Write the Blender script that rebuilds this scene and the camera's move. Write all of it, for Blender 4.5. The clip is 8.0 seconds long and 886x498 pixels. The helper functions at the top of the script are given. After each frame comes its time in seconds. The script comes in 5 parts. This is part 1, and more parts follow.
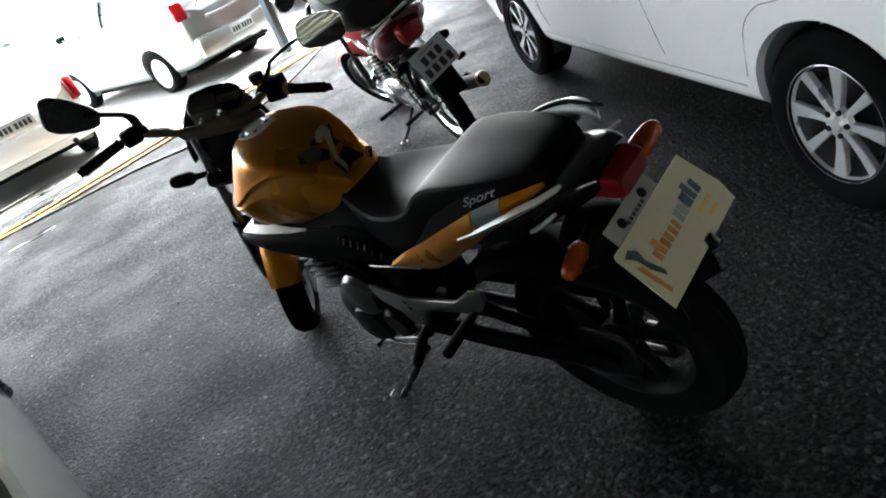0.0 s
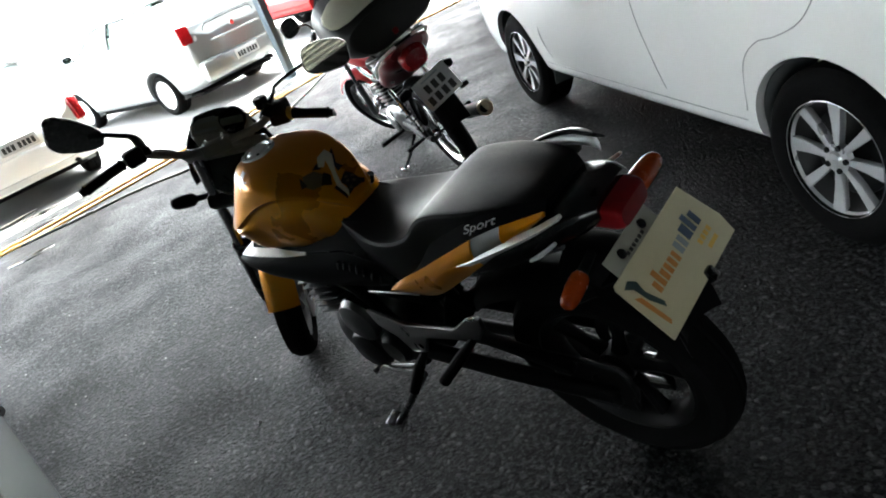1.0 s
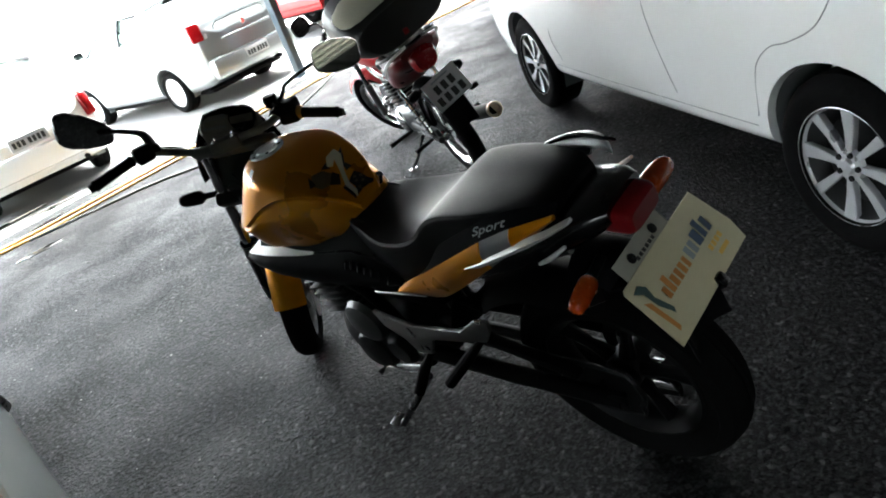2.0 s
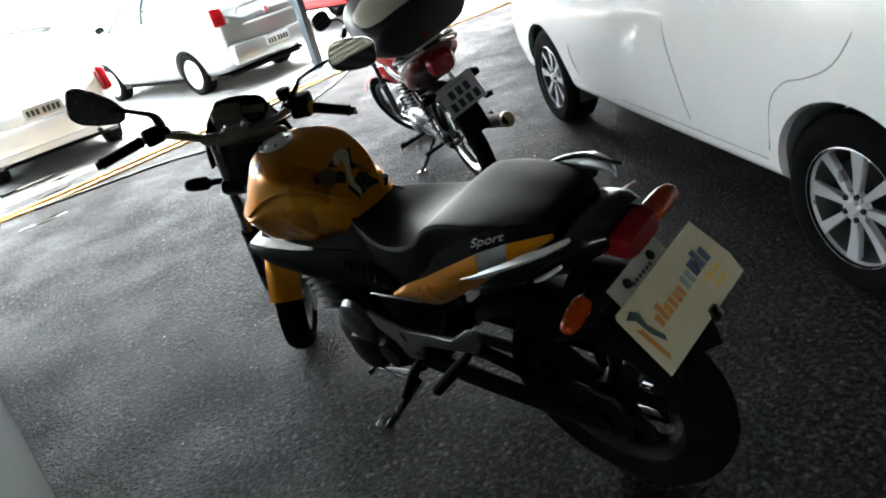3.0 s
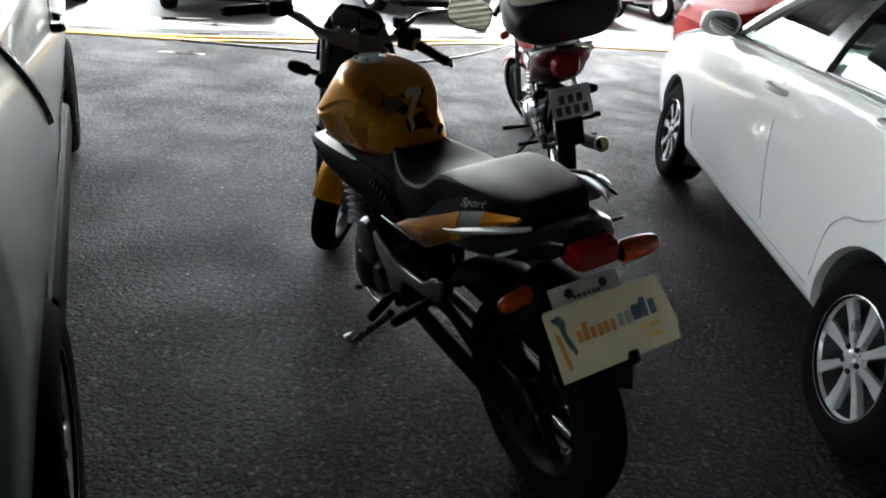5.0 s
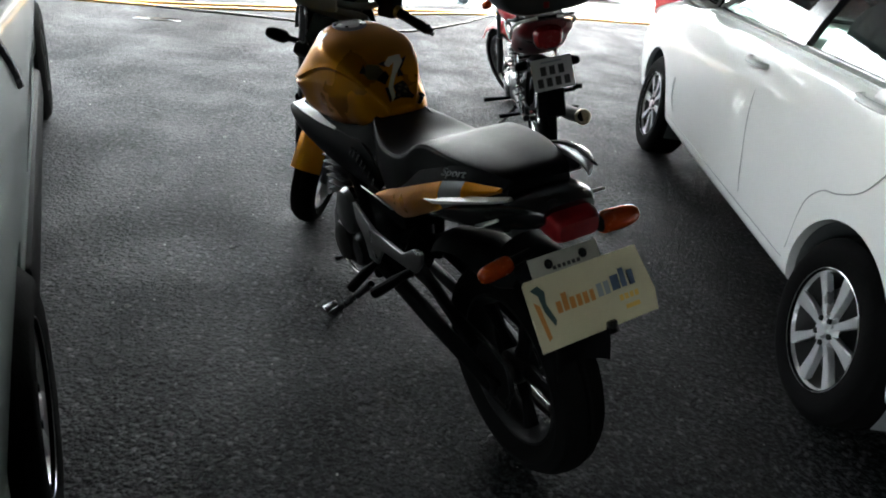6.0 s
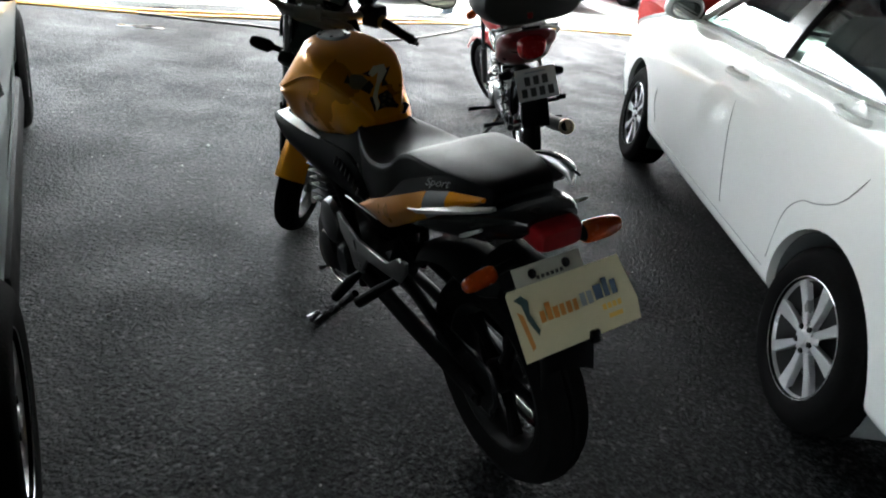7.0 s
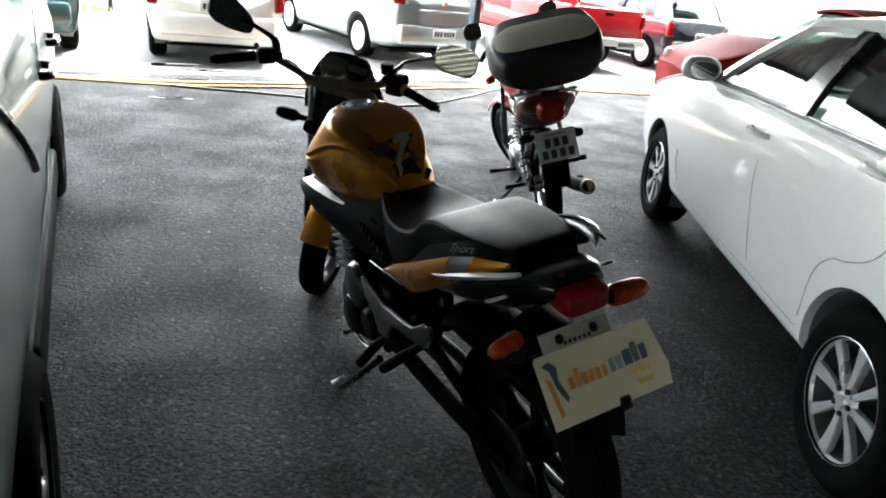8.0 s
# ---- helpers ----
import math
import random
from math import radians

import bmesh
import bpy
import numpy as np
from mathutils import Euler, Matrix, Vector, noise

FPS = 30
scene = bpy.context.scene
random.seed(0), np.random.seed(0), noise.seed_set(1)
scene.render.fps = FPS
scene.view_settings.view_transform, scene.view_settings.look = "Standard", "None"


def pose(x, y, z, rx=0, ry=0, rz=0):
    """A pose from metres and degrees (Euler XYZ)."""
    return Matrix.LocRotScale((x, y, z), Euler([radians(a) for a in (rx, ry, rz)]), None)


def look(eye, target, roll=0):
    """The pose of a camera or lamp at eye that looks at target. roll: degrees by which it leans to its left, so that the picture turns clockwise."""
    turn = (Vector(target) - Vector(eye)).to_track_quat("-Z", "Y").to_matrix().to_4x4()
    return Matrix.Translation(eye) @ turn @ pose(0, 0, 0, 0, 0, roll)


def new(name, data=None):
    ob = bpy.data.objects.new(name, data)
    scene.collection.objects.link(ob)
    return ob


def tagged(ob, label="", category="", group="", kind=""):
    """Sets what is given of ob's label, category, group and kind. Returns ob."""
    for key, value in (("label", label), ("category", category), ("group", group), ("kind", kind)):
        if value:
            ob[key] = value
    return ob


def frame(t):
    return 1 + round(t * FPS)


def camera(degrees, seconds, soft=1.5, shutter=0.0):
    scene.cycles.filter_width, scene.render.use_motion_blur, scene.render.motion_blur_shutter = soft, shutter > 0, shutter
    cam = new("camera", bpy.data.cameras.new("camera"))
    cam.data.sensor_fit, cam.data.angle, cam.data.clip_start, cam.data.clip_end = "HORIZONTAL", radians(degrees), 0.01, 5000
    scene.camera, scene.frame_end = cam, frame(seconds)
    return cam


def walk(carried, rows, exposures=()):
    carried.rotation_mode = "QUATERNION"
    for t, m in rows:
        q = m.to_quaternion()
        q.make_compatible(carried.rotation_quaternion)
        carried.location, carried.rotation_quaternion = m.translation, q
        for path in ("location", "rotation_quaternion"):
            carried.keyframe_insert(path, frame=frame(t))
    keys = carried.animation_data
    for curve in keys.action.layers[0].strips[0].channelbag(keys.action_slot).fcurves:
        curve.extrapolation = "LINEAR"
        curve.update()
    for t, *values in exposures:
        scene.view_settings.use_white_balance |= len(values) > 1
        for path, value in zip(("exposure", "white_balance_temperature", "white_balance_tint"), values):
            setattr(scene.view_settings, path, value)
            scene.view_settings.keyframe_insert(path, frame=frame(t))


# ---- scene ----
cam = camera(64.56, 8.0, soft=1.9, shutter=0.4)
# seconds, eye, point looked at, roll
PATH = [
    (0.0, (-0.2827, -1.8069, 1.4992), (-0.0886, -0.0486, 0.5662), -23.14),
    (0.5, (-0.2824, -1.8067, 1.4987), (-0.0511, -0.0267, 0.6167), -22.08),
    (1.0, (-0.2834, -1.8055, 1.5005), (-0.0546, -0.0203, 0.6282), -21.52),
    (1.5, (-0.2871, -1.7981, 1.4996), (-0.0683, -0.0078, 0.6355), -21.15),
    (3.0, (-0.2714, -1.7967, 1.5081), (-0.0630, -0.0007, 0.6533), -16.00),
    (3.5, (-0.1870, -1.8565, 1.5215), (-0.0146, -0.0221, 0.7434), -7.38),
    (4.0, (-0.1134, -1.9389, 1.5133), (-0.1082, -0.0519, 0.8506), 5.24),
    (4.5, (-0.0755, -1.9847, 1.4850), (-0.1225, -0.1306, 0.7366), 7.65),
    (5.0, (-0.0722, -2.0029, 1.4827), (-0.0971, -0.2027, 0.6118), 7.29),
    (6.5, (-0.0701, -2.0001, 1.4712), (0.0010, -0.2317, 0.5397), 9.20),
    (7.0, (-0.0696, -2.0017, 1.4780), (0.0108, -0.2199, 0.5732), 9.09),
    (7.5, (-0.0748, -1.9998, 1.4879), (-0.0415, -0.1598, 0.7047), 7.90),
    (8.0, (-0.0770, -1.9920, 1.4884), (-0.0819, -0.1424, 0.7275), 7.16),
]
# the camera darkens its picture a little as more of the bright yard comes into view
EXPOSURES = [(0.0, 5.28), (3.0, 5.25), (3.5, 5.18), (4.0, 5.08), (4.5, 4.97), (5.0, 4.92), (6.5, 5.2), (7.5, 5.22), (8.0, 5.13)]
walk(cam, [(t, look(eye, aim, roll)) for t, eye, aim, roll in PATH], [(t, stops, 6300, 5.0) for t, stops in EXPOSURES])

# ---- daylight: overcast sky outside, a deep low roof over the near cars ----
SUN_EL, SUN_AZ = radians(58), radians(20)
world = bpy.data.worlds.new("overcast_sky")
scene.world = world
world.use_nodes = True
wn = world.node_tree
sky = wn.nodes.new("ShaderNodeTexSky")
sky.sky_type = "NISHITA"
sky.sun_disc = False
sky.sun_elevation, sky.sun_rotation = SUN_EL, SUN_AZ
sky.air_density, sky.dust_density, sky.ozone_density = 1.0, 6.0, 1.0
soft_sky = wn.nodes.new("ShaderNodeHueSaturation")
soft_sky.inputs["Saturation"].default_value = 0.35
wn.links.new(sky.outputs[0], soft_sky.inputs["Color"])
wn.links.new(soft_sky.outputs[0], wn.nodes["Background"].inputs[0])
wn.nodes["Background"].inputs[1].default_value = 0.15
sun = new("sun", bpy.data.lights.new("sun", "SUN"))
sun.data.energy, sun.data.angle, sun.data.color = 1.4, radians(14), (0.97, 1.0, 0.96)
sun.matrix_world = look((0, 0, 20), (-math.sin(SUN_AZ) * 20 * math.cos(SUN_EL), -math.cos(SUN_AZ) * 20 * math.cos(SUN_EL), 20 - 20 * math.sin(SUN_EL)))


# ---- materials ----
def material(name, color, rough=0.5, metal=0.0, coat=0.0, var=0.12, scale=6.0, fine=60.0, bump=0.0, spec=0.5, trans=0.0, emit=0.0, rvar=0.1, tint=None):
    """A principled surface with broad stains, a fine grain and a little relief."""
    m = bpy.data.materials.new(name)
    m.use_nodes = True
    n, l = m.node_tree.nodes, m.node_tree.links
    b = n["Principled BSDF"]
    co = n.new("ShaderNodeTexCoord")
    big = n.new("ShaderNodeTexNoise")
    big.inputs["Scale"].default_value, big.inputs["Detail"].default_value = scale, 4.0
    small = n.new("ShaderNodeTexNoise")
    small.inputs["Scale"].default_value, small.inputs["Detail"].default_value = fine, 3.0
    l.new(co.outputs["Object"], big.inputs["Vector"])
    l.new(co.outputs["Object"], small.inputs["Vector"])
    mix = n.new("ShaderNodeMix")
    mix.data_type = "RGBA"
    dark = tint or tuple(c * (1 - 2 * var) for c in color)
    mix.inputs[6].default_value, mix.inputs[7].default_value = (*dark, 1), (*(min(1.0, c * (1 + var)) for c in color), 1)
    ad = n.new("ShaderNodeMath")
    ad.operation = "MULTIPLY_ADD"
    ad.inputs[1].default_value = 0.35
    l.new(small.outputs["Fac"], ad.inputs[0])
    sc = n.new("ShaderNodeMath")
    sc.operation = "MULTIPLY"
    sc.inputs[1].default_value = 0.75
    l.new(big.outputs["Fac"], sc.inputs[0])
    l.new(sc.outputs[0], ad.inputs[2])
    l.new(ad.outputs[0], mix.inputs[0])
    l.new(mix.outputs[2], b.inputs["Base Color"])
    ro = n.new("ShaderNodeMapRange")
    ro.inputs["To Min"].default_value, ro.inputs["To Max"].default_value = max(0.02, rough - rvar), min(1, rough + rvar)
    l.new(big.outputs["Fac"], ro.inputs["Value"])
    l.new(ro.outputs[0], b.inputs["Roughness"])
    b.inputs["Metallic"].default_value = metal
    b.inputs["Coat Weight"].default_value = coat
    b.inputs["Coat Roughness"].default_value = 0.03
    b.inputs["Specular IOR Level"].default_value = spec
    b.inputs["Transmission Weight"].default_value = trans
    if bump:
        bu = n.new("ShaderNodeBump")
        bu.inputs["Strength"].default_value, bu.inputs["Distance"].default_value = bump, 0.004
        l.new(small.outputs["Fac"], bu.inputs["Height"])
        l.new(bu.outputs[0], b.inputs["Normal"])
    return m


def asphalt_material():
    m = bpy.data.materials.new("asphalt")
    m.use_nodes = True
    n, l = m.node_tree.nodes, m.node_tree.links
    b = n["Principled BSDF"]
    co = n.new("ShaderNodeTexCoord")

    def tex(kind, scale, detail=3.0):
        t = n.new(kind)
        t.inputs["Scale"].default_value = scale
        if kind == "ShaderNodeTexNoise":
            t.inputs["Detail"].default_value = detail
        l.new(co.outputs["Object"], t.inputs["Vector"])
        return t

    grit, stone, stain, patch = tex("ShaderNodeTexNoise", 48, 5), tex("ShaderNodeTexVoronoi", 75), tex("ShaderNodeTexNoise", 1.1, 5), tex("ShaderNodeTexNoise", 2.3, 5)
    ramp = n.new("ShaderNodeValToRGB")
    e = ramp.color_ramp.elements
    grit.inputs["Roughness"].default_value = 0.72
    e[0].position, e[0].color = 0.48, (0.0008, 0.0008, 0.0009, 1)
    e[1].position, e[1].color = 0.58, (0.024, 0.0252, 0.026, 1)
    l.new(grit.outputs["Fac"], ramp.inputs[0])
    worn = n.new("ShaderNodeMapRange")
    worn.inputs["From Min"].default_value, worn.inputs["From Max"].default_value = 0.35, 0.7
    worn.inputs["To Min"].default_value, worn.inputs["To Max"].default_value = 0.55, 1.5
    l.new(stain.outputs["Fac"], worn.inputs["Value"])
    mul = n.new("ShaderNodeMix")
    mul.data_type, mul.blend_type = "RGBA", "MULTIPLY"
    mul.inputs[0].default_value = 1.0
    l.new(ramp.outputs[0], mul.inputs[6])
    l.new(worn.outputs[0], mul.inputs[7])
    chip = n.new("ShaderNodeSeparateColor")
    l.new(stone.outputs["Color"], chip.inputs[0])
    pale = n.new("ShaderNodeMapRange")
    pale.inputs["From Min"].default_value, pale.inputs["From Max"].default_value = 0.90, 1.0
    pale.inputs["To Max"].default_value = 0.045
    l.new(chip.outputs[0], pale.inputs["Value"])
    sum_ = n.new("ShaderNodeMix")
    sum_.data_type, sum_.blend_type = "RGBA", "ADD"
    sum_.inputs[0].default_value = 1.0
    l.new(mul.outputs[2], sum_.inputs[6])
    l.new(pale.outputs[0], sum_.inputs[7])
    l.new(sum_.outputs[2], b.inputs["Base Color"])
    ro = n.new("ShaderNodeMapRange")
    ro.inputs["From Min"].default_value, ro.inputs["From Max"].default_value = 0.35, 0.65
    ro.inputs["To Min"].default_value, ro.inputs["To Max"].default_value = 0.5, 0.7
    b.inputs["Specular IOR Level"].default_value = 0.06
    l.new(patch.outputs["Fac"], ro.inputs["Value"])
    l.new(ro.outputs[0], b.inputs["Roughness"])
    add = n.new("ShaderNodeMath")
    add.operation = "MULTIPLY_ADD"
    add.inputs[1].default_value = -0.8
    l.new(stone.outputs["Distance"], add.inputs[0])
    lump = tex("ShaderNodeTexNoise", 30, 3)
    both = n.new("ShaderNodeMath")
    both.operation = "MULTIPLY_ADD"
    both.inputs[1].default_value = 1.0
    l.new(lump.outputs["Fac"], both.inputs[0])
    l.new(grit.outputs["Fac"], both.inputs[2])
    l.new(both.outputs[0], add.inputs[2])
    bu = n.new("ShaderNodeBump")
    bu.inputs["Strength"].default_value, bu.inputs["Distance"].default_value = 1.0, 0.0078
    l.new(add.outputs[0], bu.inputs["Height"])
    l.new(bu.outputs[0], b.inputs["Normal"])
    return m


def glass_material(name, color, rough=0.0):
    m = bpy.data.materials.new(name)
    m.use_nodes = True
    b = m.node_tree.nodes["Principled BSDF"]
    b.inputs["Base Color"].default_value = (*color, 1)
    b.inputs["Roughness"].default_value = rough
    b.inputs["Transmission Weight"].default_value = 1.0
    b.inputs["IOR"].default_value = 1.45
    return m


ASPHALT = asphalt_material()
WHITE_PAINT = material("white_paint", (0.84, 0.84, 0.82), 0.3, coat=0.8, var=0.008, scale=1.2, fine=5, rvar=0.01)
SILVER_PAINT = material("silver_paint", (0.30, 0.32, 0.32), 0.35, metal=0.6, coat=0.8, var=0.05, scale=3, fine=300)
GREY_GREEN_PAINT = material("grey_green_paint", (0.155, 0.205, 0.18), 0.34, metal=0.0, coat=0.6, var=0.05, scale=3, fine=300, rvar=0.05)
RED_PAINT = material("red_paint", (0.42, 0.010, 0.012), 0.35, coat=0.35, spec=0.3, var=0.08, scale=4)
DARK_RED_PAINT = material("dark_red_paint", (0.13, 0.006, 0.008), 0.35, coat=0.4, spec=0.3, var=0.15, scale=8)
BRASSY = material("tarnished_exhaust_end", (0.55, 0.46, 0.32), 0.3, metal=1.0, var=0.25, scale=30)
# faded red, darkened to stand for roof shade over the saloon
FADED_RED_SHADED = material("faded_red_paint_shaded", (0.17, 0.012, 0.010), 0.6, spec=0.02, var=0.12, scale=4)
BLACK_PAINT = material("black_paint", (0.02, 0.022, 0.026), 0.25, coat=0.9, var=0.2, scale=4)
TEAL_PAINT = material("dark_teal_paint", (0.025, 0.06, 0.06), 0.3, coat=0.9, var=0.15, scale=4)
GOLD_PAINT = material("gold_orange_paint", (0.66, 0.242, 0.002), 0.28, metal=0.5, coat=0.4, spec=0.08, var=0.03, scale=5, fine=60, rvar=0.02)
MATT_BLACK = material("matt_black_plastic", (0.003, 0.003, 0.0034), 0.6, spec=0.04, var=0.3, scale=12, fine=180, bump=0.15)
SATIN_BLACK = material("satin_black_plastic", (0.0028, 0.003, 0.0038), 0.5, spec=0.03, var=0.2, scale=10, fine=200, bump=0.1)
GLOSS_BLACK = material("gloss_black_plastic", (0.004, 0.004, 0.0045), 0.25, coat=0.15, spec=0.35, var=0.2, scale=10)
RUBBER = material("tyre_rubber", (0.0045, 0.0045, 0.0045), 0.8, spec=0.02, var=0.35, scale=16, fine=140, bump=0.35)
VINYL = material("black_seat_vinyl", (0.004, 0.004, 0.0045), 0.45, spec=0.17, var=0.3, scale=9, fine=300, bump=0.25, rvar=0.08)
ALU = material("brushed_aluminium", (0.62, 0.62, 0.61), 0.34, metal=1.0, var=0.15, scale=14, fine=120, bump=0.05)
DUSTY_PLASTIC = material("dusty_dash_plastic", (0.17, 0.155, 0.13), 0.6, var=0.35, scale=22, fine=160, bump=0.15)
DUSTY_BAR = material("dusty_painted_bar", (0.13, 0.128, 0.115), 0.42, metal=0.0, var=0.25, scale=18)
CAST_ALU = material("bright_cast_aluminium", (0.36, 0.355, 0.34), 0.30, metal=0.95, var=0.25, scale=18, fine=160, bump=0.2)
DULL_ALU = material("dull_cast_aluminium", (0.15, 0.15, 0.148), 0.38, metal=0.9, var=0.25, scale=18, fine=160, bump=0.2)
CHROME = material("chrome", (0.75, 0.75, 0.74), 0.1, metal=1.0, var=0.05, scale=18, rvar=0.05)
SILVER_WHEEL = material("silver_wheel_paint", (0.62, 0.62, 0.63), 0.30, metal=0.6, coat=0.4, var=0.06, scale=10)
WHEEL_WHITE = material("bright_wheel_cover", (0.72, 0.72, 0.72), 0.4, metal=0.2, coat=0.3, var=0.06, scale=10)
STEEL_DARK = material("dark_steel", (0.008, 0.008, 0.0085), 0.5, metal=0.4, spec=0.2, var=0.35, scale=20, bump=0.15)
GOLD_ANODISED = material("gold_anodised", (0.55, 0.33, 0.08), 0.35, metal=1.0, var=0.1)
CARD = material("cream_plastic_card", (0.62, 0.56, 0.37), 0.55, var=0.06, scale=10, fine=90)
PLATE_GREY = material("number_plate_grey", (0.52, 0.53, 0.53), 0.45, var=0.06, scale=20)
INSERT_PALE = material("faded_grey_print", (0.42, 0.42, 0.42), 0.5, var=0.2, scale=40)
INSERT_GREY = material("grey_plastic_insert", (0.16, 0.16, 0.16), 0.5, var=0.15, scale=20)
DAYLIT_YARD = material("daylit_yard_ground", (0.10, 0.098, 0.094), 0.85, var=0.12, scale=0.8, fine=40, bump=0.2)
DUSTY_PLATE = material("dusty_number_plate", (0.34, 0.33, 0.28), 0.6, var=0.12, scale=15)
PLATE_INK = material("plate_ink", (0.02, 0.02, 0.02), 0.5, var=0.1)
PRINT_ORANGE = material("print_orange", (0.55, 0.23, 0.05), 0.55, var=0.12)
PRINT_YELLOW = material("print_yellow", (0.75, 0.48, 0.10), 0.55, var=0.12)
PRINT_BLUE = material("print_blue", (0.06, 0.09, 0.15), 0.55, var=0.12)
PRINT_GREY = material("print_grey_blue", (0.28, 0.31, 0.33), 0.55, var=0.12)
PRINT_DARK = material("print_dark_teal", (0.05, 0.09, 0.09), 0.55, var=0.12)
DECAL_DARK = material("decal_dark_brown", (0.018, 0.011, 0.005), 0.4, spec=0.2, var=0.3, scale=25)
DECAL_PALE = material("decal_cream", (0.70, 0.62, 0.42), 0.35, coat=0.8, var=0.12, scale=25)
DECAL_OLIVE = material("decal_olive", (0.13, 0.10, 0.045), 0.4, spec=0.2, var=0.3, scale=25)
SATIN_SILVER = material("satin_silver", (0.56, 0.55, 0.52), 0.34, metal=0.15, var=0.08, scale=20)
DECAL_WHITE = material("decal_silver_white", (0.66, 0.66, 0.64), 0.4, var=0.1)
RED_LENS = material("red_lens", (0.26, 0.004, 0.006), 0.25, coat=0.3, spec=0.3, var=0.25, scale=60, fine=200)
AMBER_LENS = material("amber_lens", (0.31, 0.040, 0.003), 0.25, coat=0.3, spec=0.3, var=0.25, scale=60, fine=200)
CLEAR_LENS = material("clear_lamp_lens", (0.62, 0.62, 0.62), 0.12, coat=1.0, var=0.2, scale=40)
CASE_BLACK = material("scuffed_black_case", (0.014, 0.0138, 0.013), 0.5, spec=0.35, var=0.3, scale=8, fine=120, bump=0.12, rvar=0.15)
CASE_CREAM = material("dusty_cream_case_lid", (0.74, 0.70, 0.56), 0.4, var=0.12, scale=7, fine=90)
HOSE = material("orange_hose_rubber", (0.78, 0.42, 0.10), 0.5, var=0.1, scale=5)
HOSE_BROWN = material("brown_hose_rubber", (0.05, 0.04, 0.03), 0.5, var=0.1, scale=5)
POST_STEEL = material("grey_blue_painted_steel", (0.08, 0.105, 0.125), 0.5, metal=0.2, var=0.18, scale=5, bump=0.1)
ROOF_METAL = material("dark_roof_sheet", (0.03, 0.03, 0.03), 0.6, metal=0.2, var=0.25, scale=2)
UNSEEN_WALL = material("unseen_dark_wall", (0.04, 0.04, 0.04), 0.8, var=0.2, scale=2, bump=0.2)
CAR_GLASS = glass_material("tinted_car_glass", (0.42, 0.50, 0.47))
# opaque pale colour stands in for sky reflected in the rear window
PAINTED_SKY_GLASS = material("painted_sky_rear_glass", (0.30, 0.33, 0.32), 0.12, spec=0.8, var=0.05, scale=3)
DARK_RED_LENS = material("dark_red_lens", (0.15, 0.004, 0.006), 0.4, spec=0.15, var=0.25, scale=60, fine=200)
WHEEL_BARREL = material("wheel_barrel_grey", (0.05, 0.05, 0.05), 0.5, metal=0.5, var=0.2, scale=12)
LINER = material("grey_arch_liner", (0.13, 0.14, 0.14), 0.8, var=0.25, scale=8, fine=90, bump=0.1)
SEAM = material("panel_gap_grey", (0.32, 0.32, 0.32), 0.7, var=0.1)
MIRROR = material("mirror_silver", (0.92, 0.92, 0.90), 0.03, metal=1.0, var=0.0, rvar=0.0)
SEAT_CLOTH = material("grey_seat_cloth", (0.06, 0.06, 0.06), 0.85, var=0.2, scale=12, fine=200)
GRASS = material("dry_grass", (0.22, 0.25, 0.05), 0.9, var=0.3, scale=8)
WATER = material("shallow_water", (0.006, 0.006, 0.006), 0.04, spec=0.5, var=0.2, scale=3, rvar=0.03)
PALE_STONE = material("pale_speck_stone", (0.22, 0.22, 0.21), 0.7, var=0.2, scale=30)


def translucent_material(name, color):
    """Weathered fibreglass that lets some daylight through."""
    m = bpy.data.materials.new(name)
    m.use_nodes = True
    n, l = m.node_tree.nodes, m.node_tree.links
    t = n.new("ShaderNodeBsdfTranslucent")
    noise = n.new("ShaderNodeTexNoise")
    noise.inputs["Scale"].default_value = 3.0
    mix = n.new("ShaderNodeMix")
    mix.data_type = "RGBA"
    mix.inputs[6].default_value, mix.inputs[7].default_value = (*(c * 0.7 for c in color), 1), (*color, 1)
    l.new(noise.outputs["Fac"], mix.inputs[0])
    l.new(mix.outputs[2], t.inputs["Color"])
    l.new(t.outputs[0], n["Material Output"].inputs["Surface"])
    return m


FIBREGLASS = translucent_material("weathered_fibreglass", (0.20, 0.20, 0.175))


# ---- mesh tools ----
def part(name, bm, mat, parent=None, label="", smooth=True, angle=35):
    """Links a bmesh as one mesh object, under a thing or a part."""
    bmesh.ops.recalc_face_normals(bm, faces=bm.faces)
    me = bpy.data.meshes.new(name)
    bm.to_mesh(me)
    bm.free()
    me.materials.append(mat)
    if smooth:
        me.shade_smooth()
        me.set_sharp_from_angle(angle=radians(angle))
    ob = new(name, me)
    if parent is not None:
        ob.parent = parent
    if label:
        tagged(ob, label)
    return ob


def thing(name, m, label, category, group="", kind=""):
    """An empty at the base of a thing that has parts."""
    ob = new(name)
    ob.empty_display_size = 0.2
    ob.matrix_world = m
    return tagged(ob, label, category, group, kind)


def catmull(p, n):
    """n points a span on a smooth line through the points p (numpy rows)."""
    p = np.asarray(p, float)
    q = np.vstack([2 * p[0] - p[1], p, 2 * p[-1] - p[-2]])
    out = []
    for i in range(1, len(q) - 2):
        for k in range(n):
            t = k / n
            a, b, c, d = q[i - 1], q[i], q[i + 1], q[i + 2]
            out.append(0.5 * (2 * b + (c - a) * t + (2 * a - 5 * b + 4 * c - d) * t * t + (3 * b - a - 3 * c + d) * t ** 3))
    out.append(q[-2])
    return np.array(out)


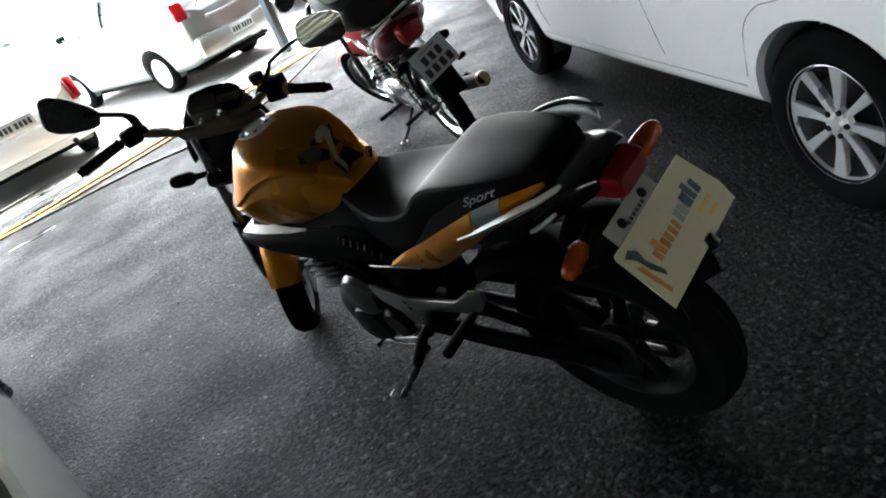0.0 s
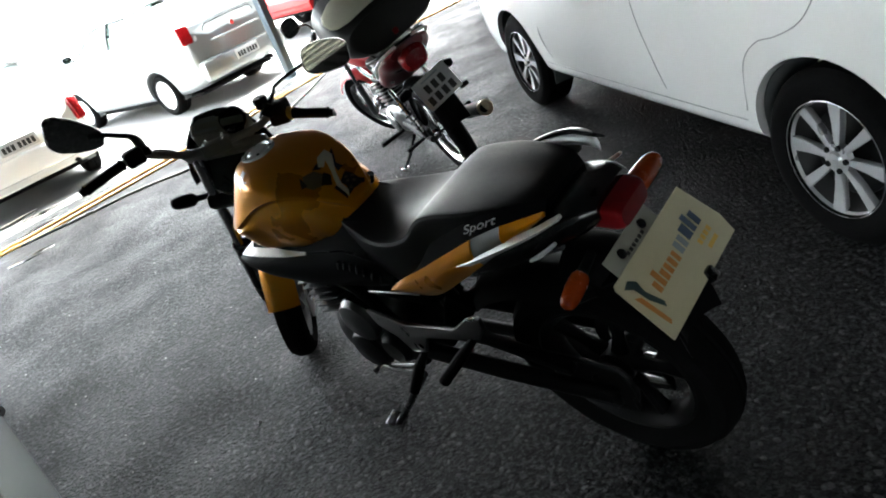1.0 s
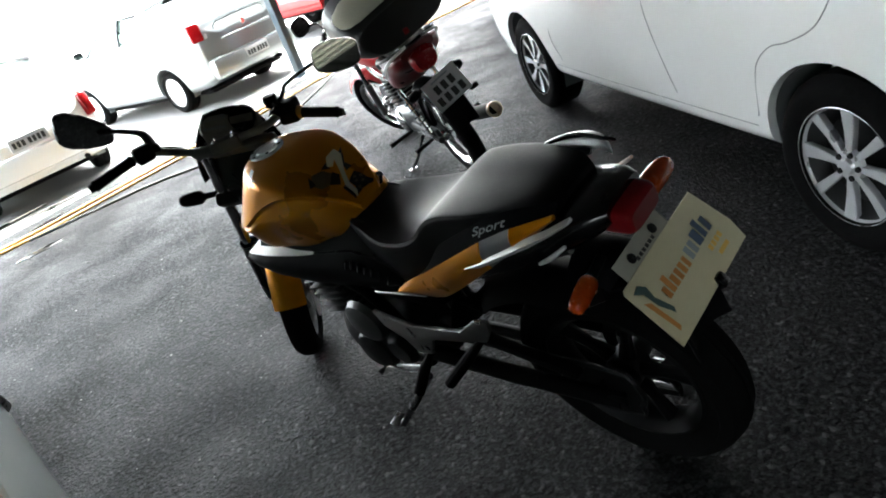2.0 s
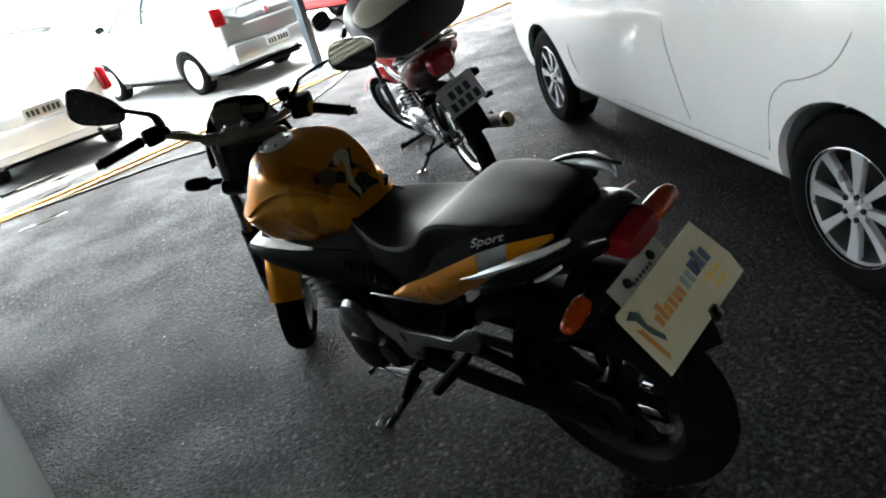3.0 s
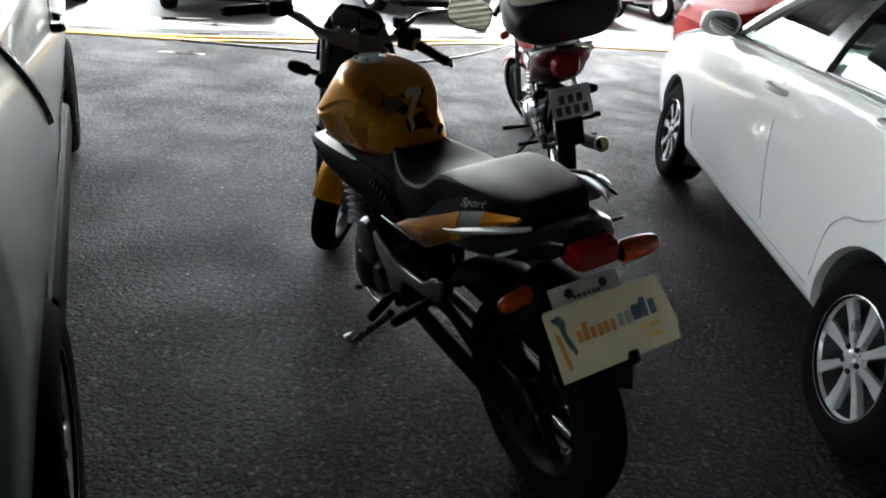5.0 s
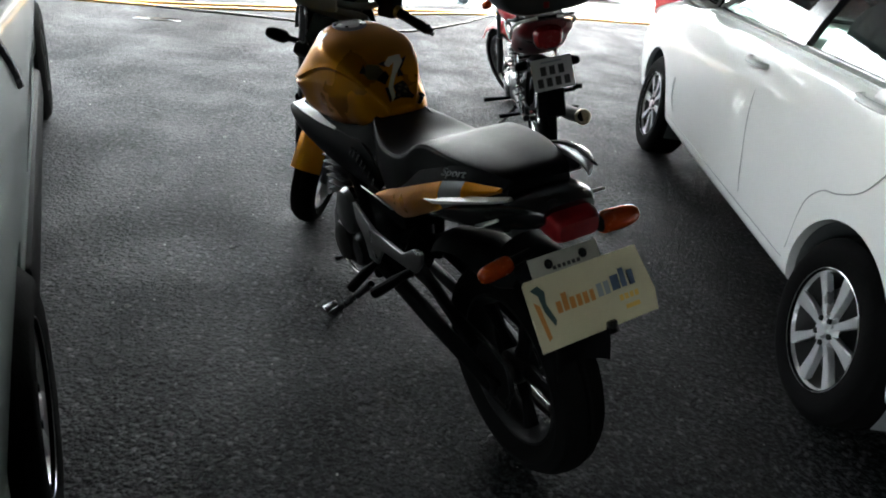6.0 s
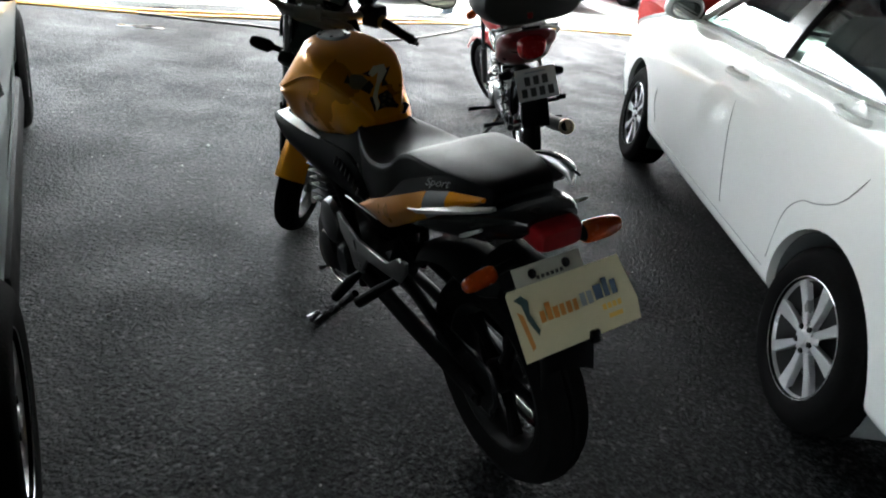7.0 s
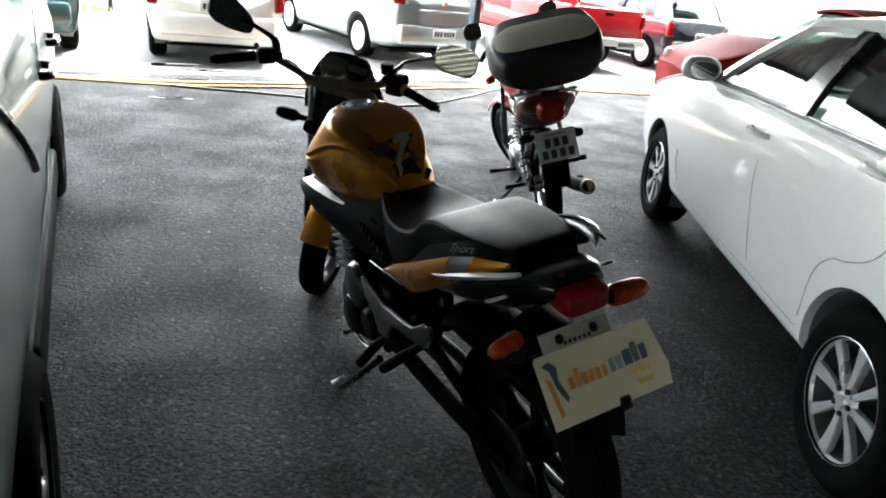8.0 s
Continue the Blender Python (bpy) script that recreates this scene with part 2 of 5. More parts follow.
def add_grid(bm, grid, close_v=False):
    """Quads over a grid of places."""
    vs = [[bm.verts.new(Vector(c)) for c in row] for row in grid]
    for a, b in zip(vs, vs[1:]):
        n = len(a)
        for j in range(n if close_v else n - 1):
            k = (j + 1) % n
            bm.faces.new((a[j], a[k], b[k], b[j]))
    return vs


def loft(rings, caps=True):
    """A solid through closed rings."""
    bm = bmesh.new()
    vs = add_grid(bm, rings, True)
    if caps:
        bm.faces.new(vs[0])
        bm.faces.new(vs[-1])
    return bm


def shell(stations, nu=4, nv=4, sides=(1, -1)):
    """A solid skin through stations along y; each is (y, half profile of (x, z) from the bottom to the top); mirrored in x."""
    ys = np.array([s[0] for s in stations], float)
    prof = np.array([s[1] for s in stations], float)
    fine = np.array([catmull(p, nv) for p in prof])
    cols = [catmull(np.column_stack([ys, fine[:, j, 0], fine[:, j, 1]]), nu) for j in range(fine.shape[1])]
    rings = []
    for i in range(len(cols[0])):
        half = [(max(c[i][1], 0.0), c[i][0], c[i][2]) for c in cols]
        other = [(-x, y, z) for x, y, z in reversed(half) if x > 1e-5]
        rings.append([*half, *other])
    n = min(len(r) for r in rings)
    if any(len(r) != n for r in rings):
        rings = [[(max(c[i][1], 0.0), c[i][0], c[i][2]) for c in cols] + [(-max(c[i][1], 0.0), c[i][0], c[i][2]) for c in reversed(cols)] for i in range(len(cols[0]))]
    bm = loft(rings)
    bmesh.ops.remove_doubles(bm, verts=bm.verts, dist=1e-5)
    return bm


def oval(y, zc, w, up, dn, e=2.4, n=24, x0=0.0):
    """A rounded ring across the y axis."""
    out = []
    for k in range(n):
        a = 2 * math.pi * k / n
        c, s = math.cos(a), math.sin(a)
        out.append((x0 + w * math.copysign(abs(c) ** (2 / e), c), y, zc + (up if s > 0 else dn) * math.copysign(abs(s) ** (2 / e), s)))
    return out


def ovals(rows, n=24, e=2.4, fine=4, x0=0.0):
    """A loft through ovals: rows of (y, z centre, half width, up, down)."""
    rows = catmull(rows, fine)
    return loft([oval(*r[:5], e=e, n=n, x0=(r[5] if len(r) > 5 else x0)) for r in rows])


def tube(pts, r, seg=10, smooth=0, bm=None):
    """A round rod along the points; r is one radius or one for each point."""
    pts = np.asarray(pts, float)
    rr = np.full(len(pts), r, float) if np.isscalar(r) else np.asarray(r, float)
    if smooth:
        q = catmull(np.column_stack([pts, rr]), smooth)
        pts, rr = q[:, :3], q[:, 3]
    bm = bm or bmesh.new()
    rings, up = [], None
    for i, p in enumerate(pts):
        d = pts[min(i + 1, len(pts) - 1)] - pts[max(i - 1, 0)]
        d = d / (np.linalg.norm(d) + 1e-12)
        if up is None:
            up = np.cross(d, (0.3, 0.2, 0.93) if abs(d[2]) < 0.9 else (1, 0, 0))
        up = up - d * (up @ d)
        up = up / (np.linalg.norm(up) + 1e-12)
        side = np.cross(d, up)
        rings.append([p + rr[i] * (math.cos(a) * up + math.sin(a) * side) for a in np.linspace(0, 2 * math.pi, seg, endpoint=False)])
    vs = add_grid(bm, rings, True)
    bm.faces.new(vs[0])
    bm.faces.new(vs[-1])
    return bm


def lathe(profile, axis="x", centre=(0, 0, 0), seg=48, bm=None, closed=True):
    """A turned shape: profile of (radius, place along the axis)."""
    bm = bm or bmesh.new()
    c = Vector(centre)
    grid = []
    for k in range(seg):
        a = 2 * math.pi * k / seg
        row = []
        for r, h in profile:
            u, v = r * math.cos(a), r * math.sin(a)
            row.append(c + Vector((h, u, v) if axis == "x" else (u, h, v) if axis == "y" else (u, v, h)))
        grid.append(row)
    grid.append(grid[0])
    add_grid(bm, grid, closed)
    bmesh.ops.remove_doubles(bm, verts=bm.verts, dist=1e-5)
    return bm


def block(size, centre=(0, 0, 0), bevel=0.01, m=None, seg=2, bm=None):
    """A box with rounded edges."""
    t = bmesh.new()
    bmesh.ops.create_cube(t, size=1)
    bmesh.ops.scale(t, vec=size, verts=t.verts)
    if bevel:
        bmesh.ops.bevel(t, geom=t.edges[:], offset=min(bevel, 0.45 * min(size)), segments=seg, affect="EDGES", profile=0.5)
    bmesh.ops.transform(t, matrix=(m or Matrix.Identity(4)) if m else Matrix.Translation(centre), verts=t.verts)
    if bm is None:
        return t
    me = bpy.data.meshes.new("tmp")
    t.to_mesh(me)
    t.free()
    bm.from_mesh(me)
    bpy.data.meshes.remove(me)
    return bm


def plate(poly, m, thick, bevel=0.0):
    """A flat piece of the outline poly (x, y) in the pose m, thick along its z."""
    bm = bmesh.new()
    f = bm.faces.new([bm.verts.new((x, y, -thick / 2)) for x, y in poly])
    ex = bmesh.ops.extrude_face_region(bm, geom=[f])
    bmesh.ops.translate(bm, vec=(0, 0, thick), verts=[v for v in ex["geom"] if isinstance(v, bmesh.types.BMVert)])
    if bevel:
        bmesh.ops.recalc_face_normals(bm, faces=bm.faces)
        bmesh.ops.bevel(bm, geom=[e for e in bm.edges if len(e.link_faces) == 2 and e.calc_face_angle() > 0.9], offset=bevel, segments=2, affect="EDGES", profile=0.5)
    bmesh.ops.transform(bm, matrix=m, verts=bm.verts)
    return bm


def sheet(grid, thick, flip=1):
    """A curved sheet over a grid, made solid."""
    bm = bmesh.new()
    add_grid(bm, grid)
    bmesh.ops.recalc_face_normals(bm, faces=bm.faces)
    bmesh.ops.solidify(bm, geom=bm.faces[:], thickness=thick * flip)
    return bm


def cut(bm, cutters):
    """Takes the solids `cutters` out of the solid bm."""
    def temp(b):
        bmesh.ops.recalc_face_normals(b, faces=b.faces)
        me = bpy.data.meshes.new("tmp")
        b.to_mesh(me)
        b.free()
        return new("tmp", me)
    base = temp(bm)
    tools = [temp(c) for c in cutters]
    for c in tools:
        mod = base.modifiers.new("cut", "BOOLEAN")
        mod.operation, mod.object, mod.solver = "DIFFERENCE", c, "EXACT"
    dg = bpy.context.evaluated_depsgraph_get()
    me = bpy.data.meshes.new_from_object(base.evaluated_get(dg))
    out = bmesh.new()
    out.from_mesh(me)
    for o in (base, *tools):
        old = o.data
        bpy.data.objects.remove(o)
        bpy.data.meshes.remove(old)
    bpy.data.meshes.remove(me)
    return out


# ---- cars ----
def wheel(parent, centre, side, R, rr, width, spokes=10, look_mat=SILVER_WHEEL, plain=False):
    """A road wheel with its outer face on the given side (+1 right, -1 left)."""
    c = Vector(centre)
    hub = new("wheel")
    hub.parent, hub.location = parent, c
    w = width / 2
    tyre = lathe([(rr - 0.01, -w), (rr + 0.012, -w - 0.004), (rr + 0.05, -w - 0.012), (R - 0.03, -w - 0.004), (R - 0.004, -w + 0.02), (R, -w + 0.04), (R, -0.012), (R - 0.006, -0.008), (R - 0.006, 0.008), (R, 0.012),
                  (R, w - 0.04), (R - 0.004, w - 0.02), (R - 0.03, w + 0.004), (rr + 0.05, w + 0.012), (rr + 0.012, w + 0.004), (rr - 0.01, w)], seg=64)
    part("tyre", tyre, RUBBER, hub)
    f = side * w
    rim = lathe([(rr + 0.003, f - side * 0.002), (rr - 0.005, f + side * 0.002), (rr - 0.010, f - side * 0.010), (rr - 0.016, f - side * 0.022), (rr + 0.004, f - side * 0.022)], seg=64)
    part("rim", rim, look_mat, hub)
    part("barrel", lathe([(rr - 0.016, f - side * 0.023), (rr - 0.03, f - side * 0.06), (rr - 0.04, f - side * 0.17), (rr + 0.004, f - side * 0.17), (rr + 0.004, f - side * 0.023)], seg=48), WHEEL_BARREL, hub)
    if plain:
        cap = lathe([(0.002, f - side * 0.004), (rr * 0.3, f - side * 0.006), (rr * 0.62, f - side * 0.012), (rr * 0.8, f - side * 0.004), (rr * 0.94, f - side * 0.012), (rr * 0.94, f - side * 0.03), (0.002, f - side * 0.03)], seg=48)
        part("wheel_cover", cap, look_mat, hub)
        return hub
    disc = lathe([(0.002, f - side * 0.07), (rr * 0.72, f - side * 0.07), (rr * 0.72, f - side * 0.085), (0.002, f - side * 0.085)], seg=40)
    part("brake_disc", disc, STEEL_DARK, hub)
    for k in range(spokes):
        a = 2 * math.pi * (k + 0.06) / spokes
        lo, hi = 0.035, rr - 0.012
        w0, w1 = 0.010, rr * (0.10 if k % 2 else 0.135)
        bm = bmesh.new()
        rows = []
        for r, hw, d in ((lo, w0, -0.014), (0.5 * (lo + hi), 0.5 * (w0 + w1), -0.017), (hi, w1, -0.012)):
            rows.append([(f + side * (d - 0.026), r, -hw * 0.8), (f + side * (d - 0.006), r, -hw), (f + side * (d - 0.001), r, -hw * 0.9), (f + side * d, r, 0), (f + side * (d - 0.001), r, hw * 0.9), (f + side * (d - 0.006), r, hw), (f + side * (d - 0.026), r, hw * 0.8)])
        bm = loft(rows)
        bmesh.ops.transform(bm, matrix=Matrix.Rotation(a, 4, "X"), verts=bm.verts)
        part("spoke", bm, look_mat, hub, angle=20)
    part("hub_cap", lathe([(0.002, f - side * 0.002), (0.022, f - side * 0.003), (0.03, f - side * 0.012), (0.052, f - side * 0.014), (0.06, f - side * 0.03), (0.002, f - side * 0.04)], seg=32), look_mat, hub)
    for k in range(5):
        a = 2 * math.pi * (k + 0.5) / 5
        part("wheel_nut", lathe([(0.002, f - side * 0.006), (0.010, f - side * 0.006), (0.011, f - side * 0.03), (0.002, f - side * 0.03)], seg=8, centre=(0, 0.043 * math.cos(a), 0.043 * math.sin(a))), STEEL_DARK, hub)
    return hub


class Body:
    """The skin of a car's lower body, as a function of y and z."""
    SHAPE = ((0.0, 0.0, 0.0), (0.78, 0.0, 0.0), (0.915, 0.025, 0.0), (0.955, 0.11, 0.0), (0.985, 0.0, 0.34), (1.0, 0.0, 0.60), (0.985, -0.11, 1.0), (0.95, -0.035, 1.0), (0.88, 0.0, 1.0), (0.0, 0.02, 1.0))

    def __init__(self, rows, shape=None):
        self.rows = catmull(rows, 6)
        self.shape = shape or self.SHAPE

    def profile(self, W, zb, zt):
        return [(W * a, zb + b + c * (zt - zb)) for a, b, c in self.shape]

    def solid(self):
        rings = []
        for y, W, zb, zt in self.rows:
            p = catmull(self.profile(W, zb, zt), 4)
            half = [(max(x, 0), y, z) for x, z in p]
            rings.append(half + [(-x, yy, z) for x, yy, z in reversed(half)])
        bm = loft(rings)
        bmesh.ops.remove_doubles(bm, verts=bm.verts, dist=1e-5)
        return bm

    def x(self, y, z):
        W, zb, zt = (np.interp(y, self.rows[:, 0], self.rows[:, k]) for k in (1, 2, 3))
        p = catmull(self.profile(W, zb, zt), 8)
        p = p[16:len(p) - 8]
        return float(np.interp(z, p[:, 1], p[:, 0]))


def car(name, m, label, paint, d, detail=True, sides=(-1, 1), spokes=10, wheel_mat=SILVER_WHEEL, plain_wheels=False, tail="red", glass_rear=True, category="car", plate_bars=True, group="parked cars"):
    """A closed car; d holds its measures in metres. Its origin is on the ground under the rear axle, y ahead."""
    root = thing(name, m, label, category, group)
    W, zb = d["W"], d["zb"]
    y0, y1 = d["tail"], d["nose"]
    yc0, yc1, ya1, ya0 = d["cbase"], d["ctop"], d["atop"], d["abase"]
    zd, zc, za, zn, zr = d["deck"], d["cbelt"], d["abelt"], d["nose_z"], d["roof"]
    body = Body([(y0 - 0.05, W * 0.50, zb + 0.20, zd - 0.26), (y0, W * 0.78, zb + 0.14, zd - 0.16), (y0 + 0.05, W * 0.88, zb + 0.07, zd - 0.06), (y0 + min(0.22, 0.5 * (yc0 - y0) + 0.03), W * 0.95, zb + 0.02, zd - 0.005), (min(yc0, y0 + 0.62), W * 0.985, zb, zd + 0.01), (yc0 + 0.30, W * 0.995, zb, zc),
                 (d["wb"] * 0.5, W, zb, 0.5 * (zc + za)), (ya0 - 0.05, W * 0.995, zb, za), (ya0 + 0.3, W * 0.985, zb, za - 0.02), (y1 - 0.42, W * 0.95, zb, zn + 0.04), (y1 - 0.12, W * 0.84, zb + 0.03, zn - 0.06), (y1, W * 0.66, zb + 0.1, zn - 0.2)], d.get("shape"))
    R, ra = d["R"], d["R"] + 0.05
    axles = (0.0, d["wb"])
    cutters = [lathe([(0.001, s * (W - 0.26)), (ra, s * (W - 0.26)), (ra, s * (W + 0.2)), (0.001, s * (W + 0.2))], centre=(0, y, R), seg=48) for s in (-1, 1) for y in axles]
    part("body", cut(body.solid(), cutters), paint, root, angle=30)
    for s in (-1, 1):
        for y in axles:
            wheel(root, (s * (body.x(y, R + 0.36) - d["w"] / 2 - d.get("inset", 0.03)), y, R), s, R, d["rim"], d["w"], spokes, wheel_mat, plain_wheels)
            arc = [(ra - 0.006) * np.array((math.cos(a), math.sin(a))) for a in np.linspace(-0.35, math.pi + 0.35, 28)]
            grid = [[(s * (W - 0.255), y + p[0], R + p[1]), (s * (body.x(y + p[0], max(R + p[1], zb + 0.05)) - 0.03), y + p[0], R + p[1])] for p in arc]
            part("wheel_arch_liner", sheet(grid, 0.003), LINER, root)
    # cabin
    zroof = lambda t: zr - 0.05 * (2 * t - 1) ** 2

    def side(s, u, v, out=0.0):
        yb, zb_ = ya0 + (yc0 - ya0) * u, za + (zc - za) * u
        yt, zt_ = ya1 + (yc1 - ya1) * u, zroof(0.5 + (u - 0.5) * 0.9) - 0.045
        xb = body.x(yb, za - 0.05) * d.get("shoulder", 0.93) * (1 - 0.10 * max(0, 1 - u / 0.12) ** 2 * 0.6 - 0.10 * max(0, (u - 0.8) / 0.2) ** 2)
        xt = W * d.get("roofw", 0.70) * (1 - 0.05 * abs(2 * u - 1) ** 3)
        x = xb + (xt - xb) * v + 0.025 * math.sin(math.pi * v)
        z = zb_ + (zt_ - zb_) * v - 0.012
        return (s * (x + out), yb + (yt - yb) * v, z)

    def patch(pname, s, u0, u1, v0, v1, mat, out=0.0, thick=0.03, nu=8, nv=8, lab=""):
        grid = [[side(s, u0 + (u1 - u0) * i / nu, v0 + (v1 - v0) * j / nv, out) for j in range(nv + 1)] for i in range(nu + 1)]
        return part(pname, sheet(grid, thick, 1 if s > 0 else -1), mat, root, lab)

    ub = d.get("bpost", (0.455, 0.515))
    uc = d.get("cpost", 0.86)
    for s in (-1, 1):
        patch("a_pillar", s, 0.0, 0.06, 0.0, 1.0, paint)
        patch("roof_rail", s, 0.0, 1.0, 0.90, 1.0, paint, out=0.002)
        patch("c_pillar", s, uc, 1.0, 0.0, 1.0, paint)
        if d.get("seal", True):
            patch("window_seal", s, 0.03, uc + 0.01, -0.02, 0.035, GLOSS_BLACK, out=0.004, thick=0.02)
        patch("b_pillar", s, ub[0], ub[1], 0.0, 0.92, GLOSS_BLACK, out=0.001)
        patch("side_window", s, 0.055, ub[0] + 0.005, 0.03, 0.905, CAR_GLASS, out=-0.006, thick=0.004, nu=10)
        patch("side_window", s, ub[1] - 0.005, uc + 0.005, 0.03, 0.905, CAR_GLASS, out=-0.006, thick=0.004, nu=10)

    def across(ends, bulge, n=12, up=0.0):
        """A sheet between the left and right edges."""
        rows = []
        for a in ends:
            row = []
            for k in range(n + 1):
                t = 2 * k / n - 1
                row.append((a[0] * t, a[1] + bulge * (1 - t * t), a[2] + up * (1 - t * t)))
            rows.append(row)
        return rows

    part("roof", sheet(across([side(1, k / 14, 0.985) for k in range(15)], 0.0, up=0.05), 0.03, -1), paint, root)
    part("windscreen", sheet(across([side(1, 0.015, k / 8) for k in range(9)], 0.10), 0.005), CAR_GLASS, root)
    if glass_rear:
        part("rear_window", sheet(across([side(1, 0.985, k / 8) for k in range(9)], -0.07), 0.005), d.get("rear_glass", CAR_GLASS), root)
    # inside
    for x in (-0.36, 0.36):
        part("seat", ovals([(ya0 - 1.25 - 0.05, za - 0.05, 0.22, 0.12, 0.3), (ya0 - 1.15, za + 0.12, 0.23, 0.10, 0.4), (ya0 - 1.02, za - 0.1, 0.22, 0.12, 0.25)], x0=x, e=3), SEAT_CLOTH, root)
        part("headrest", ovals([(ya0 - 1.26, za + 0.30, 0.10, 0.07, 0.08), (ya0 - 1.20, za + 0.31, 0.12, 0.09, 0.09), (ya0 - 1.14, za + 0.30, 0.10, 0.07, 0.08)], x0=x, e=3), SEAT_CLOTH, root)
    part("rear_bench", ovals([(yc0 + 0.45, za - 0.05, 0.55, 0.16, 0.2), (yc0 + 0.55, za, 0.58, 0.18, 0.2), (yc0 + 0.68, za - 0.08, 0.55, 0.14, 0.2)], e=4), SEAT_CLOTH, root)
    ring = [(-0.36 + 0.18 * math.cos(a), ya0 - 0.55 - 0.06 * math.sin(a), za + 0.02 + 0.17 * math.sin(a)) for a in np.linspace(0, 2 * math.pi, 25)]
    part("steering_wheel", tube(ring, 0.014, 8), MATT_BLACK, root)
    part("dashboard", ovals([(ya0 - 0.45, za - 0.06, 0.64, 0.06, 0.06), (ya0 - 0.3, za - 0.04, 0.66, 0.08, 0.06), (ya0 - 0.02, za - 0.05, 0.62, 0.05, 0.06)], e=4), MATT_BLACK, root)
    # lamps, bumper and number plate
    for s in (-1, 1):
        tl = d.get("tail_lamp", (0.20, 0.16))
        x = s * (body.x(y0 + 0.1, zd - 0.18) - tl[0] * 0.42 - d.get("lamp_in", 0.0))
        part("tail_light", block((tl[0], 0.12, tl[1]), bevel=0.03, m=pose(x, y0 + 0.075, zd - 0.05 - tl[1] * 0.5, -8, 0, s * 24)), RED_LENS, root, "red tail lamp lens")
        part("headlight", block((0.34, 0.14, 0.14), bevel=0.05, m=pose(s * (W * 0.66), y1 - 0.14, zn - 0.11, 20, 0, -s * 28)), CLEAR_LENS, root, "clear headlamp lens")
        mx, my, mz = side(s, 0.06, 0.02)
        md = d.get("mirror_up", 0.09)
        if d.get("mirrors", True):
            part("door_mirror", ovals([(my - 0.02, mz + md, 0.085, 0.055, 0.055), (my + 0.02, mz + md, 0.105, 0.07, 0.065), (my + 0.08, mz + md, 0.09, 0.06, 0.05), (my + 0.12, mz + md, 0.04, 0.03, 0.025)], x0=mx + s * 0.13, e=2.6), d.get("mirror_mat", paint), root)
            part("mirror_glass", ovals([(my - 0.027, mz + md, 0.074, 0.045, 0.045), (my - 0.022, mz + md, 0.076, 0.047, 0.047)], x0=mx + s * 0.13, e=2.6, fine=1), MIRROR, root)
            part("mirror_arm", tube([(mx - s * 0.02, my + 0.03, mz + 0.02), (mx + s * 0.06, my + 0.04, mz + md - 0.03)], 0.022), GLOSS_BLACK, root)
        if detail:
            yb = ya0 + (yc0 - ya0) * 0.5 * (ub[0] + ub[1])
            gap = lambda pts, r=0.0022, mat=SEAM: part("door_gap", tube(catmull([(s * (body.x(y, z) + 0.0002), y, z) for y, z in pts], 6), r, 6), mat, root)
            zl = zb + 0.14
            gap([(yb + 0.12, 0.5 * (za + zc) - 0.04), (yb + 0.09, 0.80), (yb + 0.02, 0.55), (yb - 0.01, zl)])
            gap([(ya0 - 0.02, za - 0.03), (ya0 + 0.04, 0.6), (ya0 + 0.0, zl)])
            gap(d.get("rear_gap", [(-0.10, zc - 0.03), (-0.03, 0.885), (0.045, 0.79), (0.16, 0.735), (0.26, 0.705), (0.345, 0.62), (0.39, 0.44), (0.40, zl)]), d.get("gap", 0.0022), d.get("gap_mat", SEAM))
            if d.get("sill"):
                gap([(y, d["sill"]) for y in np.linspace(0.42, d["wb"] - 0.42, 8)])
            for yh, zh in d.get("handles", ((yb + 0.17, za - 0.10), (yb - 0.74, zc - 0.07))):
                xh = body.x(yh, zh)
                part("door_handle", tube([(s * (xh - 0.005), yh - 0.10, zh), (s * (xh + 0.028), yh - 0.07, zh), (s * (xh + 0.03), yh + 0.06, zh), (s * (xh - 0.005), yh + 0.10, zh)], [0.012, 0.013, 0.013, 0.012], 8, 3), d.get("handle_mat", paint), root)
                part("handle_cup", lathe([(0.002, 0.0), (0.045, 0.001), (0.05, 0.0035), (0.002, 0.003)], centre=(s * (xh - 0.002), yh - 0.01, zh - 0.002), seg=24), paint, root)
    part("rear_bumper", block((W * 1.72, 0.16, d.get("bumper_h", 0.20)), bevel=0.06, m=pose(0, y0 + d.get("bumper_y", 0.06), zb + 0.22)), d.get("bumper_mat", paint), root)
    pl = part("number_plate", block((0.40, 0.012, 0.13), bevel=0.006, m=pose(0, y0 - d.get("plate_out", 0.065), d.get("plate_z", zb + 0.32))), PLATE_GREY, root, "grey number plate")
    for k in range(7):
        part("plate_bar", block((0.034, 0.004, 0.065), bevel=0.004, m=pose(-0.155 + k * 0.048 + (0.02 if k > 2 else 0), y0 - d.get("plate_out", 0.065) - 0.0075, d.get("plate_z", zb + 0.32) - 0.008)), PLATE_INK, pl)
    if d.get("lid"):
        rim = [(x, y0 - 0.052 + 0.05 * abs(x / (W * 0.62)) ** 2, z) for x, z in ((-W * 0.58, zb + 0.38), (-W * 0.52, zd - 0.16), (-W * 0.3, zd - 0.12), (0, zd - 0.11), (W * 0.3, zd - 0.12), (W * 0.52, zd - 0.16), (W * 0.58, zb + 0.38))]
        part("boot_gap", tube(rim, 0.006, 6, 3), GLOSS_BLACK, root)
        part("boot_badge", lathe([(0.002, 0.004), (0.03, 0.003), (0.034, 0.0), (0.002, 0.0)], axis="y", centre=(0, y0 - 0.064, zd - 0.24), seg=20), CHROME, root)
        part("boot_lip", block((W * 1.0, 0.05, 0.03), bevel=0.012, m=pose(0, y0 - 0.055, zd - 0.34)), d.get("bumper_mat", paint), root)
